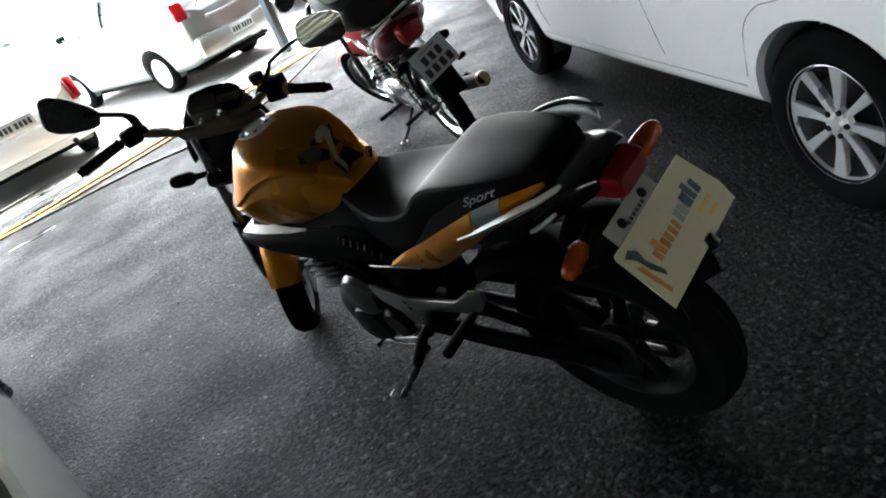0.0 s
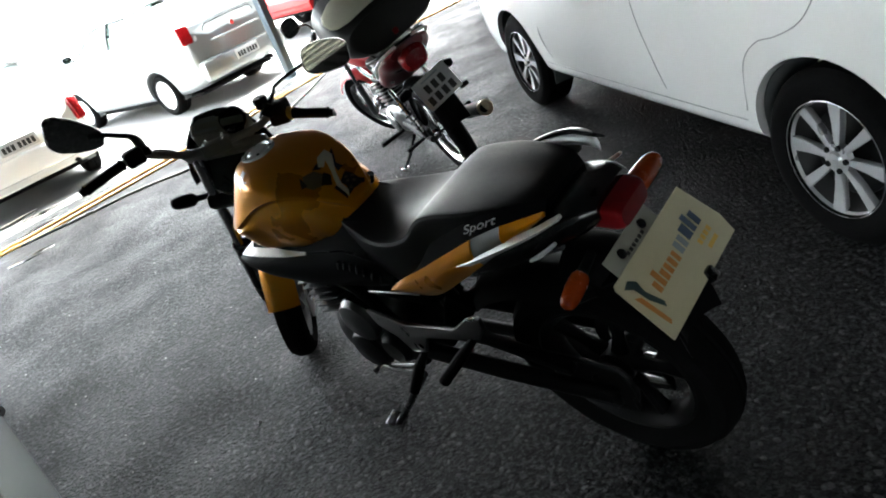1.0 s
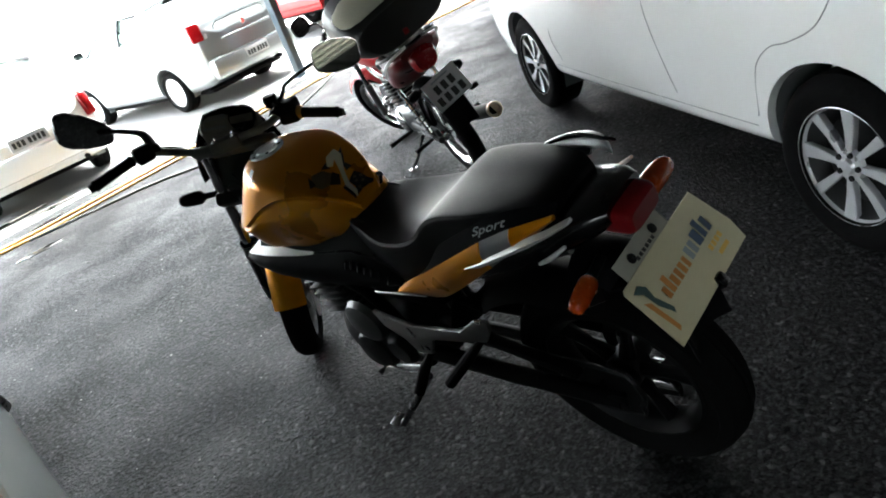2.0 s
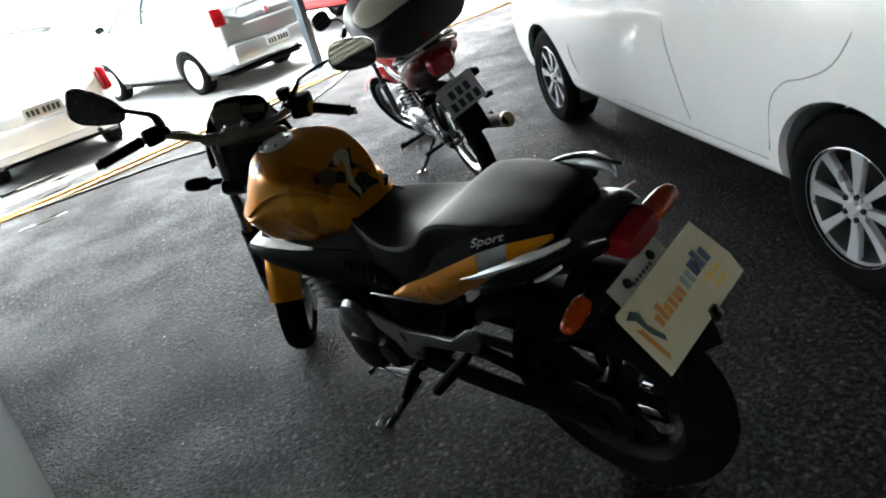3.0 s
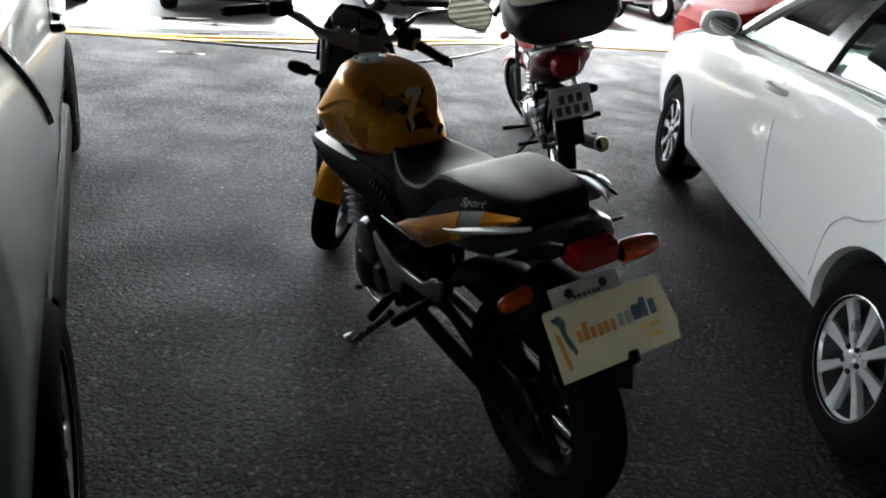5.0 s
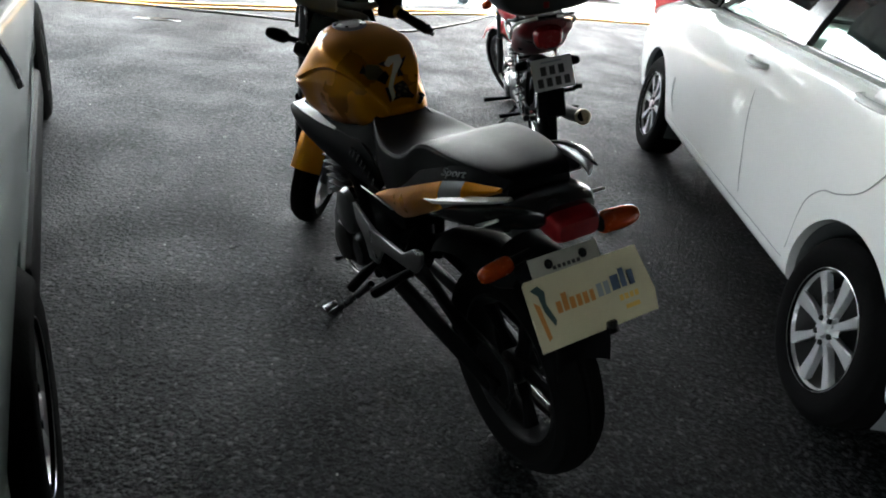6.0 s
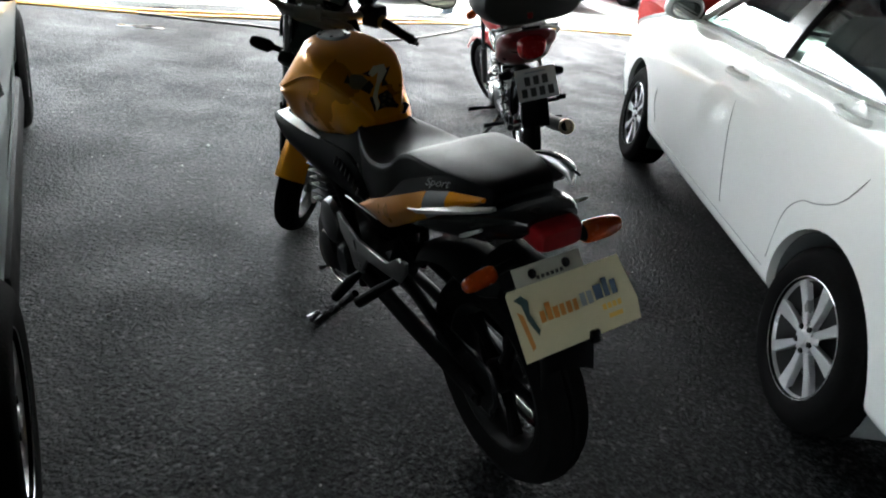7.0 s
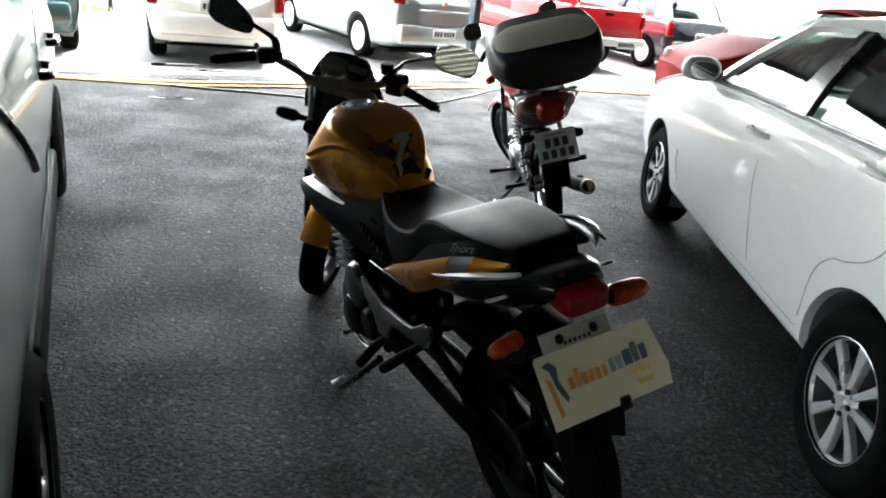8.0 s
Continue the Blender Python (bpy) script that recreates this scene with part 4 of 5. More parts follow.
def gold_bike():
    root = thing("motorcycle", pose(0.137, -0.241, 0, 0, 0, 31.5) @ pose(0, 0, 0, 0, -10, 0), "gold-orange and black sport motorcycle leaning on its side stand", "motorcycle", "parked motorcycles")
    S = steering(1.02, 0.95, 25.5, -42)
    H = steering(1.02, 0.95, 9, -42)
    P = lambda n, bm, mat, lab="", parent=root, **k: part(n, bm, mat, parent, lab, **k)
    F = lambda n, bm, mat, lab="", parent=root, **k: part(n, turned(bm, S), mat, parent, lab, **k)
    B = lambda n, bm, mat, lab="", parent=root, **k: part(n, turned(bm, H), mat, parent, lab, **k)
    # wheels
    # rear rim, spokes and disc coloured near-black for the shade they stand in
    moto_wheel(root, "rear_wheel", -0.185, 0.304, 0.312, 0.216, 0.14, 5, pose(0.045, 0, 0), rim_mat=STEEL_DARK, spoke_mat=MATT_BLACK, disc=0.11, phase=0.56, disc_mat=STEEL_DARK)
    moto_wheel(root, "front_wheel", 1.415, 0.293, 0.293, 0.216, 0.11, 5, S, disc=0.14)
    # fork, clamps and fender
    for x in (-0.105, 0.105):
        leg = F("fork_leg", tube([(x, 1.418, 0.27), (x, 1.40, 0.33), (x, 1.262, 0.60)], [0.022, 0.029, 0.030], 14), GLOSS_BLACK)
        F("stanchion", tube([(x, 1.262, 0.60), (x, 1.045, 1.035)], 0.0205, 14), CHROME, parent=leg)
    F("lower_clamp", block((0.27, 0.09, 0.05), m=pose(0, 1.145, 0.82, -25), bevel=0.015), STEEL_DARK)
    F("upper_clamp", block((0.28, 0.11, 0.03), m=pose(0, 1.045, 1.02, -25), bevel=0.012), DUSTY_BAR)
    F("front_fender", skid([(1.415 + 0.322 * math.cos(a), 0.293 + 0.322 * math.sin(a)) for a in np.radians(np.linspace(168, 35, 9))], 0.062, 0.004), GOLD_PAINT, "gold-orange front fender")
    F("fender_brace", block((0.225, 0.16, 0.05), m=pose(0, 1.33, 0.57, -25), bevel=0.02), GLOSS_BLACK)
    F("brake_caliper", block((0.06, 0.06, 0.12), m=pose(0.10, 1.32, 0.38, -20), bevel=0.015), STEEL_DARK)
    # headlamp, visor and instruments
    F("headlight", ovals([(1.10, 0.94, 0.10, 0.09, 0.10), (1.18, 0.95, 0.125, 0.10, 0.11), (1.27, 0.94, 0.115, 0.09, 0.10), (1.30, 0.93, 0.07, 0.05, 0.06)], e=2.6), GLOSS_BLACK)
    F("visor", sheet([[(x * (0.170 - 0.100 * t ** 2.2), 1.26 - 0.16 * t - 0.06 * x * x, 0.93 + 0.215 * t - 0.05 * x * x * (1 - t)) for x in np.linspace(-1, 1, 13)] for t in np.linspace(0, 1, 9)], 0.004), GLOSS_BLACK, "black fly screen over the instruments")
    dash = F("instrument_panel", block((0.20, 0.07, 0.10), m=pose(0, 1.085, 1.075, 48), bevel=0.025), DUSTY_PLASTIC)
    F("gauge", turned(lathe([(0.002, 0.004), (0.040, 0.004), (0.044, 0.010), (0.046, -0.01), (0.002, -0.01)], axis="z", seg=28), pose(0.045, 1.055, 1.108, 48)), GLOSS_BLACK, parent=dash)
    F("display", turned(block((0.075, 0.05, 0.008), bevel=0.006), pose(-0.045, 1.055, 1.11, 48)), INSERT_GREY, "grey instrument display", parent=dash)
    # handlebar with all that sits on it
    half = [(0.0, 1.005, 1.055), (0.09, 1.005, 1.06), (0.15, 1.0, 1.085), (0.215, 0.965, 1.125), (0.27, 0.93, 1.13), (0.375, 0.86, 1.118)]
    low = [(0.09, 1.005, 1.055), (0.15, 1.01, 1.06), (0.205, 1.02, 1.075), (0.252, 1.015, 1.058), (0.378, 0.98, 1.02)]
    bar = B("handlebar", tube([(-x, y, z) for x, y, z in reversed(half)] + low, 0.0125, 12, 5), DUSTY_BAR)
    B("bar_clamp", block((0.10, 0.05, 0.045), m=pose(0, 1.005, 1.05), bevel=0.012), DUSTY_BAR)
    for x in (-0.03, 0.03):
        for y in (0.99, 1.02):
            B("clamp_bolt", turned(lathe([(0.002, 0.008), (0.006, 0.008), (0.007, 0.0), (0.002, -0.004)], axis="z", seg=12), pose(x, y, 1.073)), CHROME)
    B("bar_nut", turned(lathe([(0.002, 0.012), (0.013, 0.011), (0.016, 0.0), (0.002, -0.004)], axis="z", seg=16), pose(0.0, 1.055, 1.045)), CHROME)
    for s in (-1, 1):
        a, b = (np.array((-0.262, 0.935, 1.130)), np.array((-0.378, 0.858, 1.118))) if s < 0 else (np.array((0.252, 1.015, 1.058)), np.array((0.378, 0.980, 1.020)))
        d0 = np.array((0, 0, 0)) if s < 0 else np.array((-0.005, 0.072, -0.068))
        d = b - a
        B("grip", tube([a + d * t for t in (0, 0.04, 0.08, 0.5, 0.93, 0.97, 1.0)], [0.0165, 0.020, 0.0168, 0.0165, 0.0168, 0.019, 0.014], 14), MATT_BLACK, parent=bar)
        B("bar_end", tube([b, b + d * 0.10], [0.0145, 0.0125], 12), STEEL_DARK, parent=bar)
        B("switch_box", block((0.062, 0.048, 0.054) if s < 0 else (0.070, 0.062, 0.074), m=pose(s * 0.232 + d0[0], 0.958 + d0[1], 1.130 + d0[2] * 0.9, 0, 0, -s * (33 if s < 0 else 18)), bevel=0.012), MATT_BLACK, parent=bar)
        B("lever_perch", block((0.04, 0.05, 0.03), m=pose(s * 0.205 + d0[0], 0.985 + 0.6 * d0[1], 1.128 + 0.7 * d0[2], 0, 0, -s * 25), bevel=0.01), MATT_BLACK, parent=bar)
        B("lever", tube([np.array(q) + d0 * k for q, k in (((s * 0.205, 1.0, 1.125), 0.7), ((s * 0.25, 1.0, 1.118), 0.9), ((s * 0.32, 0.965, 1.108), 1.1), ((s * 0.385, 0.915, 1.10), 1.4), ((s * 0.40, 0.905, 1.10), 1.5))], [0.008, 0.008, 0.006, 0.0055, 0.009], 8, 4), STEEL_DARK, parent=bar)
        path = [(-0.205, 0.985, 1.14), (-0.208, 0.985, 1.172), (-0.225, 0.978, 1.195), (-0.285, 0.95, 1.235), (-0.31, 0.945, 1.245)] if s < 0 else [(0.215, 0.995, 1.11), (0.238, 1.03, 1.135), (0.252, 1.042, 1.148), (0.33, 1.055, 1.168), (0.40, 1.04, 1.178)]
        stem = B("mirror_stem", tube(path, [0.016, 0.015, 0.009, 0.0075, 0.010] if s < 0 else [0.011, 0.007, 0.006, 0.006, 0.008], 10, 4), GLOSS_BLACK)
        M = pose(*((-0.34, 0.93, 1.262, 14, 33, 34) if s < 0 else (0.437, 1.012, 1.180, -18, 9, 6))) @ (Matrix.Diagonal((0.88, 1, 0.88, 1)) if s < 0 else Matrix.Diagonal((0.80, 1, 0.86, 1)))
        def angular(bm):
            for v in bm.verts:
                if s < 0:
                    v.co.z *= 1 - 0.30 * max(-0.5, min(1, v.co.x / 0.09)) - 0.10 * abs(v.co.x / 0.09)
                    v.co.x -= 0.25 * v.co.z
                else:
                    v.co.z *= 1 - 0.28 * max(0, abs(v.co.x) / 0.09 - 0.35)
            return bm
        B("mirror_housing", turned(angular(ovals([(0.034, 0, 0.035, 0.02, 0.02), (0.026, 0, 0.075, 0.042, 0.042), (0.006, 0, 0.094, 0.058, 0.058), (-0.006, 0, 0.092, 0.056, 0.056)], e=4.2)), M), GLOSS_BLACK, parent=stem)
        B("mirror_glass", turned(angular(ovals([(-0.0045, 0, 0.088, 0.053, 0.053), (-0.0085, 0, 0.088, 0.053, 0.053)], e=4.2, fine=1)), M), MIRROR, "mirror pane", parent=stem)
        signal(root, (s * 0.13, 1.20, 0.832), (s * 0.275, 1.19, 0.832), 0.022, MATT_BLACK, S)
    B("throttle_band", tube([(0.240, 1.018, 1.062), (0.266, 1.011, 1.054)], 0.021, 14), GOLD_ANODISED, "gold anodised band beside the grip", parent=bar)
    B("brake_reservoir", turned(lathe([(0.002, 0.02), (0.022, 0.02), (0.024, 0.014), (0.022, -0.015), (0.002, -0.018)], axis="z", seg=20), pose(0.185, 1.04, 1.115)), MATT_BLACK, parent=bar)
    for s, sag in ((-1, 0.05), (1, 0.03)):
        B("cable", tube([(s * 0.20, 1.0, 1.12), (s * 0.16, 1.06, 1.06 + 0.4 * sag), (s * 0.09, 1.10, 0.98), (s * 0.03, 1.09, 0.86)], 0.0042, 6, 5), MATT_BLACK)
    # tank: a creased shoulder over hollow knee sides
    def station(y, w, xc, zc, top, wtop, low, zb):
        return (y, [(0, low), (0.6 * w, low + 0.004), (0.80 * w, low + 0.028), (0.92 * w, zb), (0.46 * w + 0.5 * xc + 0.004, 0.5 * (zb + zc) - 0.002), (xc - 0.006, zc - 0.016), (xc, zc - 0.004), (xc - 0.003, zc + 0.005), (wtop, top - 0.22 * (top - zc) - 0.006), (0.6 * wtop, top - 0.004), (0, top)])
    T = [station(r[0], r[1] * (1.0 if r[0] < 0.5 else 0.93 if r[0] < 0.75 else 1.01), *r[2:]) for r in ((0.405, 0.072, 0.042, 0.868, 0.880, 0.030, 0.80, 0.832), (0.42, 0.092, 0.055, 0.888, 0.903, 0.042, 0.785, 0.836), (0.47, 0.122, 0.088, 0.926, 0.942, 0.070, 0.775, 0.836), (0.53, 0.146, 0.116, 0.952, 0.974, 0.098, 0.765, 0.836),
                               (0.60, 0.170, 0.142, 0.962, 1.004, 0.127, 0.755, 0.836), (0.66, 0.182, 0.155, 0.952, 1.021, 0.138, 0.75, 0.838), (0.72, 0.190, 0.168, 0.930, 1.030, 0.132, 0.75, 0.842), (0.80, 0.198, 0.190, 0.890, 1.032, 0.112, 0.755, 0.845),
                               (0.87, 0.178, 0.168, 0.872, 1.000, 0.084, 0.765, 0.845), (0.93, 0.142, 0.128, 0.866, 0.950, 0.058, 0.79, 0.84), (0.955, 0.10, 0.092, 0.856, 0.905, 0.04, 0.82, 0.84))]
    tank = P("fuel_tank", shell(T, 5, 5), GOLD_PAINT, "glossy gold-orange fuel tank with a sharp knee crease", angle=28)
    cap = P("filler_cap", turned(lathe([(0.002, 0.004), (0.030, 0.004), (0.033, 0.001), (0.038, 0.001), (0.041, 0.005), (0.054, 0.003), (0.057, -0.008), (0.002, -0.012)], axis="z", seg=32), pose(-0.008, 0.765, 1.034, -1, 0, 0)), ALU, "brushed metal filler cap", parent=tank)
    for k in range(6):
        P("cap_screw", turned(lathe([(0.002, 0.003), (0.005, 0.003), (0.006, 0.0), (0.002, -0.002)], axis="z", seg=10), pose(-0.008 + 0.048 * math.cos(k * 1.047), 0.765 + 0.048 * math.sin(k * 1.047), 1.0375 - 0.001 * math.sin(k * 1.047), -1)), STEEL_DARK, parent=cap)
    P("tank_bolt", tube([(0.062, 0.428, 0.87), (0.068, 0.415, 0.895)], [0.012, 0.010], 12), CHROME, parent=tank)
    ys = [t[0] for t in T]

    def on_tank(x, y, lift):
        """The place on top of the tank over x, y."""
        pts = np.array([[np.interp(y, ys, [t[1][j][k] for t in T]) for k in (0, 1)] for j in range(11)])
        p = catmull(pts, 8)[56:]
        return Vector((x, y, float(np.interp(-abs(x), -p[:, 0], p[:, 1])) + lift))

    def decal(pts, mat, lift):
        bm = bmesh.new()
        bm.faces.new([bm.verts.new((x, y, 0)) for x, y in pts])
        for _ in range(3):
            bmesh.ops.triangulate(bm, faces=bm.faces[:])
            bmesh.ops.subdivide_edges(bm, edges=bm.edges[:], cuts=1)
        for v in bm.verts:
            v.co = on_tank(v.co.x, v.co.y, lift)
        bmesh.ops.solidify(bm, geom=bm.faces[:], thickness=0.0006)
        P("decal", bm, mat, parent=tank)

    # one jagged dark badge with a cream streak through it, near the seat
    for poly in ([(-0.048, 0.476), (-0.009, 0.498), (-0.005, 0.476), (-0.029, 0.457)], [(-0.008, 0.447), (0.029, 0.460), (0.038, 0.447), (0.039, 0.430), (0.048, 0.420), (0.036, 0.414), (-0.008, 0.412), (-0.030, 0.412), (-0.026, 0.424), (-0.009, 0.428)],
                 [(0.047, 0.525), (0.084, 0.544), (0.057, 0.512), (0.040, 0.495), (0.042, 0.474), (0.017, 0.471)], [(-0.086, 0.514), (-0.059, 0.539), (-0.069, 0.506)], [(-0.020, 0.525), (0.017, 0.533), (-0.003, 0.509)], [(-0.034, 0.449), (-0.017, 0.449), (-0.021, 0.424), (-0.036, 0.413), (-0.035, 0.430)]):
        decal(poly, DECAL_DARK, 0.0016)
    decal([(-0.076, 0.512), (-0.052, 0.534), (-0.020, 0.521), (-0.012, 0.488), (-0.044, 0.474), (-0.070, 0.488)], DECAL_OLIVE, 0.0012)
    decal([(-0.003, 0.517), (0.025, 0.544), (0.064, 0.550), (0.060, 0.522), (0.013, 0.474), (-0.010, 0.444), (-0.015, 0.420), (-0.028, 0.414), (-0.024, 0.447), (0.005, 0.482), (0.030, 0.520), (0.006, 0.506)], DECAL_PALE, 0.0032)
    for x, y in ((0.006, 0.436), (0.020, 0.428), (0.030, 0.440), (-0.004, 0.420), (0.014, 0.446)):
        decal([(x - 0.006, y), (x, y + 0.004), (x + 0.007, y + 0.001), (x + 0.001, y - 0.004)], DECAL_OLIVE, 0.0032)
    for s in (-1, 1):
        decal([(s * 0.104, 0.768), (s * 0.082, 0.772), (s * 0.098, 0.726), (s * 0.122, 0.717), (s * 0.126, 0.695), (s * 0.142, 0.742), (s * 0.138, 0.752), (s * 0.118, 0.732)], DECAL_PALE, 0.0016)
        decal([(s * 0.106, 0.800), (s * 0.080, 0.812), (s * 0.088, 0.790), (s * 0.120, 0.770), (s * 0.134, 0.778)], DECAL_PALE, 0.0016)
    # side shrouds under the tank, running back to the seat
    for s in (-1, 1):
        Y = [0.24, 0.33, 0.42, 0.55, 0.70, 0.85, 0.95, 1.003]
        at = lambda y, v: float(np.interp(y, Y, v))
        top = lambda y: at(y, [0.730, 0.772, 0.788, 0.770, 0.752, 0.742, 0.734, 0.722])
        low = lambda y: at(y, [0.688, 0.664, 0.646, 0.632, 0.630, 0.642, 0.672, 0.712])
        out = lambda y: at(y, [0.158, 0.160, 0.160, 0.166, 0.178, 0.186, 0.182, 0.170])
        side = lambda y, q: s * (out(y) - 0.028 * (1 - q) ** 2 - 0.020 * q * q + 0.014 * math.sin(math.pi * q))
        ys_ = np.linspace(0.24, 1.003, 22)
        sh = P("side_shroud", sheet([[(side(y, q), y, low(y) + (top(y) - low(y)) * q) for q in np.linspace(0, 1, 9)] for y in ys_], 0.006), SATIN_BLACK, "black plastic shroud below the tank")
        ledge = []
        for y in np.linspace(0.60, 1.004, 12):
            k = (y - 0.60) / 0.404
            x0, z0 = abs(side(y, 1)) + 0.003, top(y) + 0.003
            ledge.append([(s * (x0 - (0.006 + 0.042 * k) * q), y - 0.02 * k * q, z0 + (0.004 + 0.014 * k) * q) for q in np.linspace(-0.12, 1, 5)])
        P("shroud_stripe", sheet(ledge, 0.003), DECAL_WHITE, "silver edge of the shroud", parent=sh)
        fill = [[(s * (abs(side(y, 1)) - 0.012 - 0.05 * q), y, top(y) - 0.004 + 0.075 * q) for q in np.linspace(0, 1, 4)] for y in np.linspace(0.34, 0.93, 14)]
        P("shroud_inner", sheet(fill, 0.004), MATT_BLACK, parent=sh)
        for k in range(7):
            y = 0.285 + 0.026 * k
            z = top(y) - 0.030
            P("vent_slot", block((0.010, 0.008, 0.040), m=pose(side(y, 0.65), y, z, 38, 0, 0), bevel=0.003), GLOSS_BLACK, parent=sh)
        P("trim_strip", sheet([[(s * (0.152 + 0.010 * q), y, float(np.interp(y, [0.16, 0.38], [0.690, 0.655])) + 0.012 * q * (y - 0.12) / 0.26) for q in (0, 0.5, 1)] for y in np.linspace(0.16, 0.38, 8)], 0.003), ALU, "bare metal trim strip", parent=sh)
    # seat
    def seat_station(y, z, w, up, dn):
        t, b = z + 0.03 + up, z + 0.03 - dn
        return (y, [(0, b), (0.80 * w, b), (0.96 * w, b + 0.012), (1.0 * w, b + 0.45 * (t - b)), (0.985 * w, t - 0.018), (0.955 * w, t - 0.006), (0.90 * w, t - 0.001), (0.5 * w, t + 0.002), (0, t + 0.001)])
    rows = [(0.49, 0.80, 0.045, 0.018, 0.05), (0.46, 0.80, 0.075, 0.025, 0.06), (0.38, 0.787, 0.108, 0.032, 0.085), (0.27, 0.778, 0.142, 0.034, 0.105), (0.18, 0.784, 0.150, 0.036, 0.100), (0.11, 0.800, 0.148, 0.045, 0.075), (0.055, 0.833, 0.140, 0.056, 0.07), (0.0, 0.858, 0.136, 0.052, 0.065),
            (-0.10, 0.876, 0.134, 0.046, 0.058), (-0.19, 0.886, 0.118, 0.040, 0.05), (-0.262, 0.891, 0.098, 0.032, 0.04), (-0.288, 0.891, 0.084, 0.016, 0.026)]
    P("seat", shell([seat_station(*r) for r in rows], 4, 4), VINYL, "black vinyl stepped seat", angle=40)
    # tail
    tail = P("tail_panel", ovals([(0.30, 0.70, 0.12, 0.04, 0.04), (0.15, 0.735, 0.145, 0.045, 0.055), (0.0, 0.785, 0.15, 0.05, 0.06), (-0.15, 0.83, 0.145, 0.05, 0.055), (-0.27, 0.875, 0.122, 0.045, 0.055), (-0.35, 0.905, 0.095, 0.032, 0.05), (-0.395, 0.915, 0.066, 0.018, 0.03)], e=2.8), GLOSS_BLACK)
    for s in (-1, 1):
        Y = [0.256, 0.20, 0.089, 0.025, -0.143, -0.237, -0.335]
        top, low, wide = [0.700, 0.736, 0.791, 0.826, 0.914, 0.952, 0.973], [0.692, 0.688, 0.702, 0.735, 0.842, 0.902, 0.962], [0.156, 0.160, 0.164, 0.167, 0.166, 0.158, 0.130]
        strip = lambda y0, y1, out: [[(s * (np.interp(-y, [-v for v in Y], wide) + out + 0.014 * math.sin(math.pi * q)), y, np.interp(-y, [-v for v in Y], low) + q * (np.interp(-y, [-v for v in Y], top) - np.interp(-y, [-v for v in Y], low))) for q in np.linspace(0, 1, 6)] for y in np.linspace(y0, y1, 12)]
        P("side_panel", sheet(strip(0.256, -0.140, 0.0), 0.006), GOLD_PAINT, "gold-orange tail side panel", parent=tail)
        P("panel_insert", sheet(strip(-0.143, -0.234, -0.002), 0.006), INSERT_GREY, "grey insert in the side panel", parent=tail)
        if s < 0:
            P("side_panel", sheet(strip(-0.237, -0.335, 0.0), 0.006), GOLD_PAINT, parent=tail)
        band = [[(s * (np.interp(-y, [-v for v in Y], wide) - 0.008 - 0.022 * q), y, np.interp(-y, [-v for v in Y], top) - 0.012 + q * np.interp(y, [-0.33, -0.2, 0.05, 0.2], [0.02, 0.042, 0.05, 0.03])) for q in np.linspace(0, 1, 5)] for y in np.linspace(0.2, -0.33, 14)]
        P("seat_cowl", sheet(band, 0.005), SATIN_BLACK, "black strip between seat and side panel", parent=tail)
        # chrome lock given plain white to paint in its glint
        P("helmet_lock", tube([(s * 0.140, -0.255, 0.846), (s * 0.146, -0.295, 0.872), (s * 0.140, -0.338, 0.902)], [0.0035, 0.005, 0.0035], 8, 3), DECAL_WHITE, parent=tail)
        blade = []
        for t in np.linspace(0, 1, 14):
            y = -0.075 - 0.291 * t
            z = np.interp(t, [0, 0.15, 0.35, 0.65, 1.0], [0.841, 0.858, 0.884, 0.922, 0.961])
            h = np.interp(t, [0, 0.08, 0.25, 0.7, 1.0], [0.007, 0.011, 0.011, 0.009, 0.005])
            x = np.interp(t, [0, 0.3, 0.65, 0.85, 1.0], [0.172, 0.174, 0.166, 0.152, 0.130])
            blade.append([(s * (x + 0.010 * (1 - abs(q)) - 0.004 * q), y, z + h * q) for q in (-1, -0.6, 0, 0.6, 1)])
        if s < 0:
            P("grab_rail", sheet(blade, 0.008), SATIN_SILVER, "satin silver grab rail blade")
        if s > 0:
            hold = catmull([(0.140, -0.080, 0.905, 0.012), (0.145, -0.14, 0.928, 0.017), (0.145, -0.205, 0.942, 0.021), (0.138, -0.26, 0.948, 0.022), (0.127, -0.296, 0.946, 0.019), (0.117, -0.314, 0.938, 0.012)], 4)
            P("grab_handle", loft([[(s * (p[0] + 1.25 * p[3] * math.cos(a) * 0.8), p[1] + p[3] * math.cos(a) * 0.6 * (k / (len(hold) - 1)), p[2] + 0.75 * p[3] * math.sin(a)) for a in np.linspace(0, 2 * math.pi, 12, endpoint=False)] for k, p in enumerate(hold)]), SILVER_WHEEL, "bright silver grab handle")
    word = turned(text_mesh("Sport", 0.027, 0.0004, 0.7), Matrix.Diagonal((1.9, 1, 1, 1)))
    turned(word, Matrix.Translation((-0.1535, -0.170, 0.934)) @ Matrix(((0, 0, -1, 0), (-1, 0, 0, 0), (0, 1, 0, 0), (0, 0, 0, 1))) @ Matrix.Rotation(radians(20), 4, "Z"))
    P("lettering", word, INSERT_PALE, parent=tail, smooth=False)
    tl = P("tail_light", ovals([(-0.345, 0.892, 0.053, 0.025, 0.026), (-0.39, 0.893, 0.059, 0.027, 0.029), (-0.422, 0.891, 0.056, 0.025, 0.030), (-0.433, 0.889, 0.049, 0.018, 0.023)], e=5.0), DARK_RED_LENS, "red tail lamp")
    signal(root, (0.06, -0.335, 0.812), (0.240, -0.350, 0.817), 0.024)
    signal(root, (-0.03, -0.31, 0.772), (-0.172, -0.318, 0.752), 0.019)
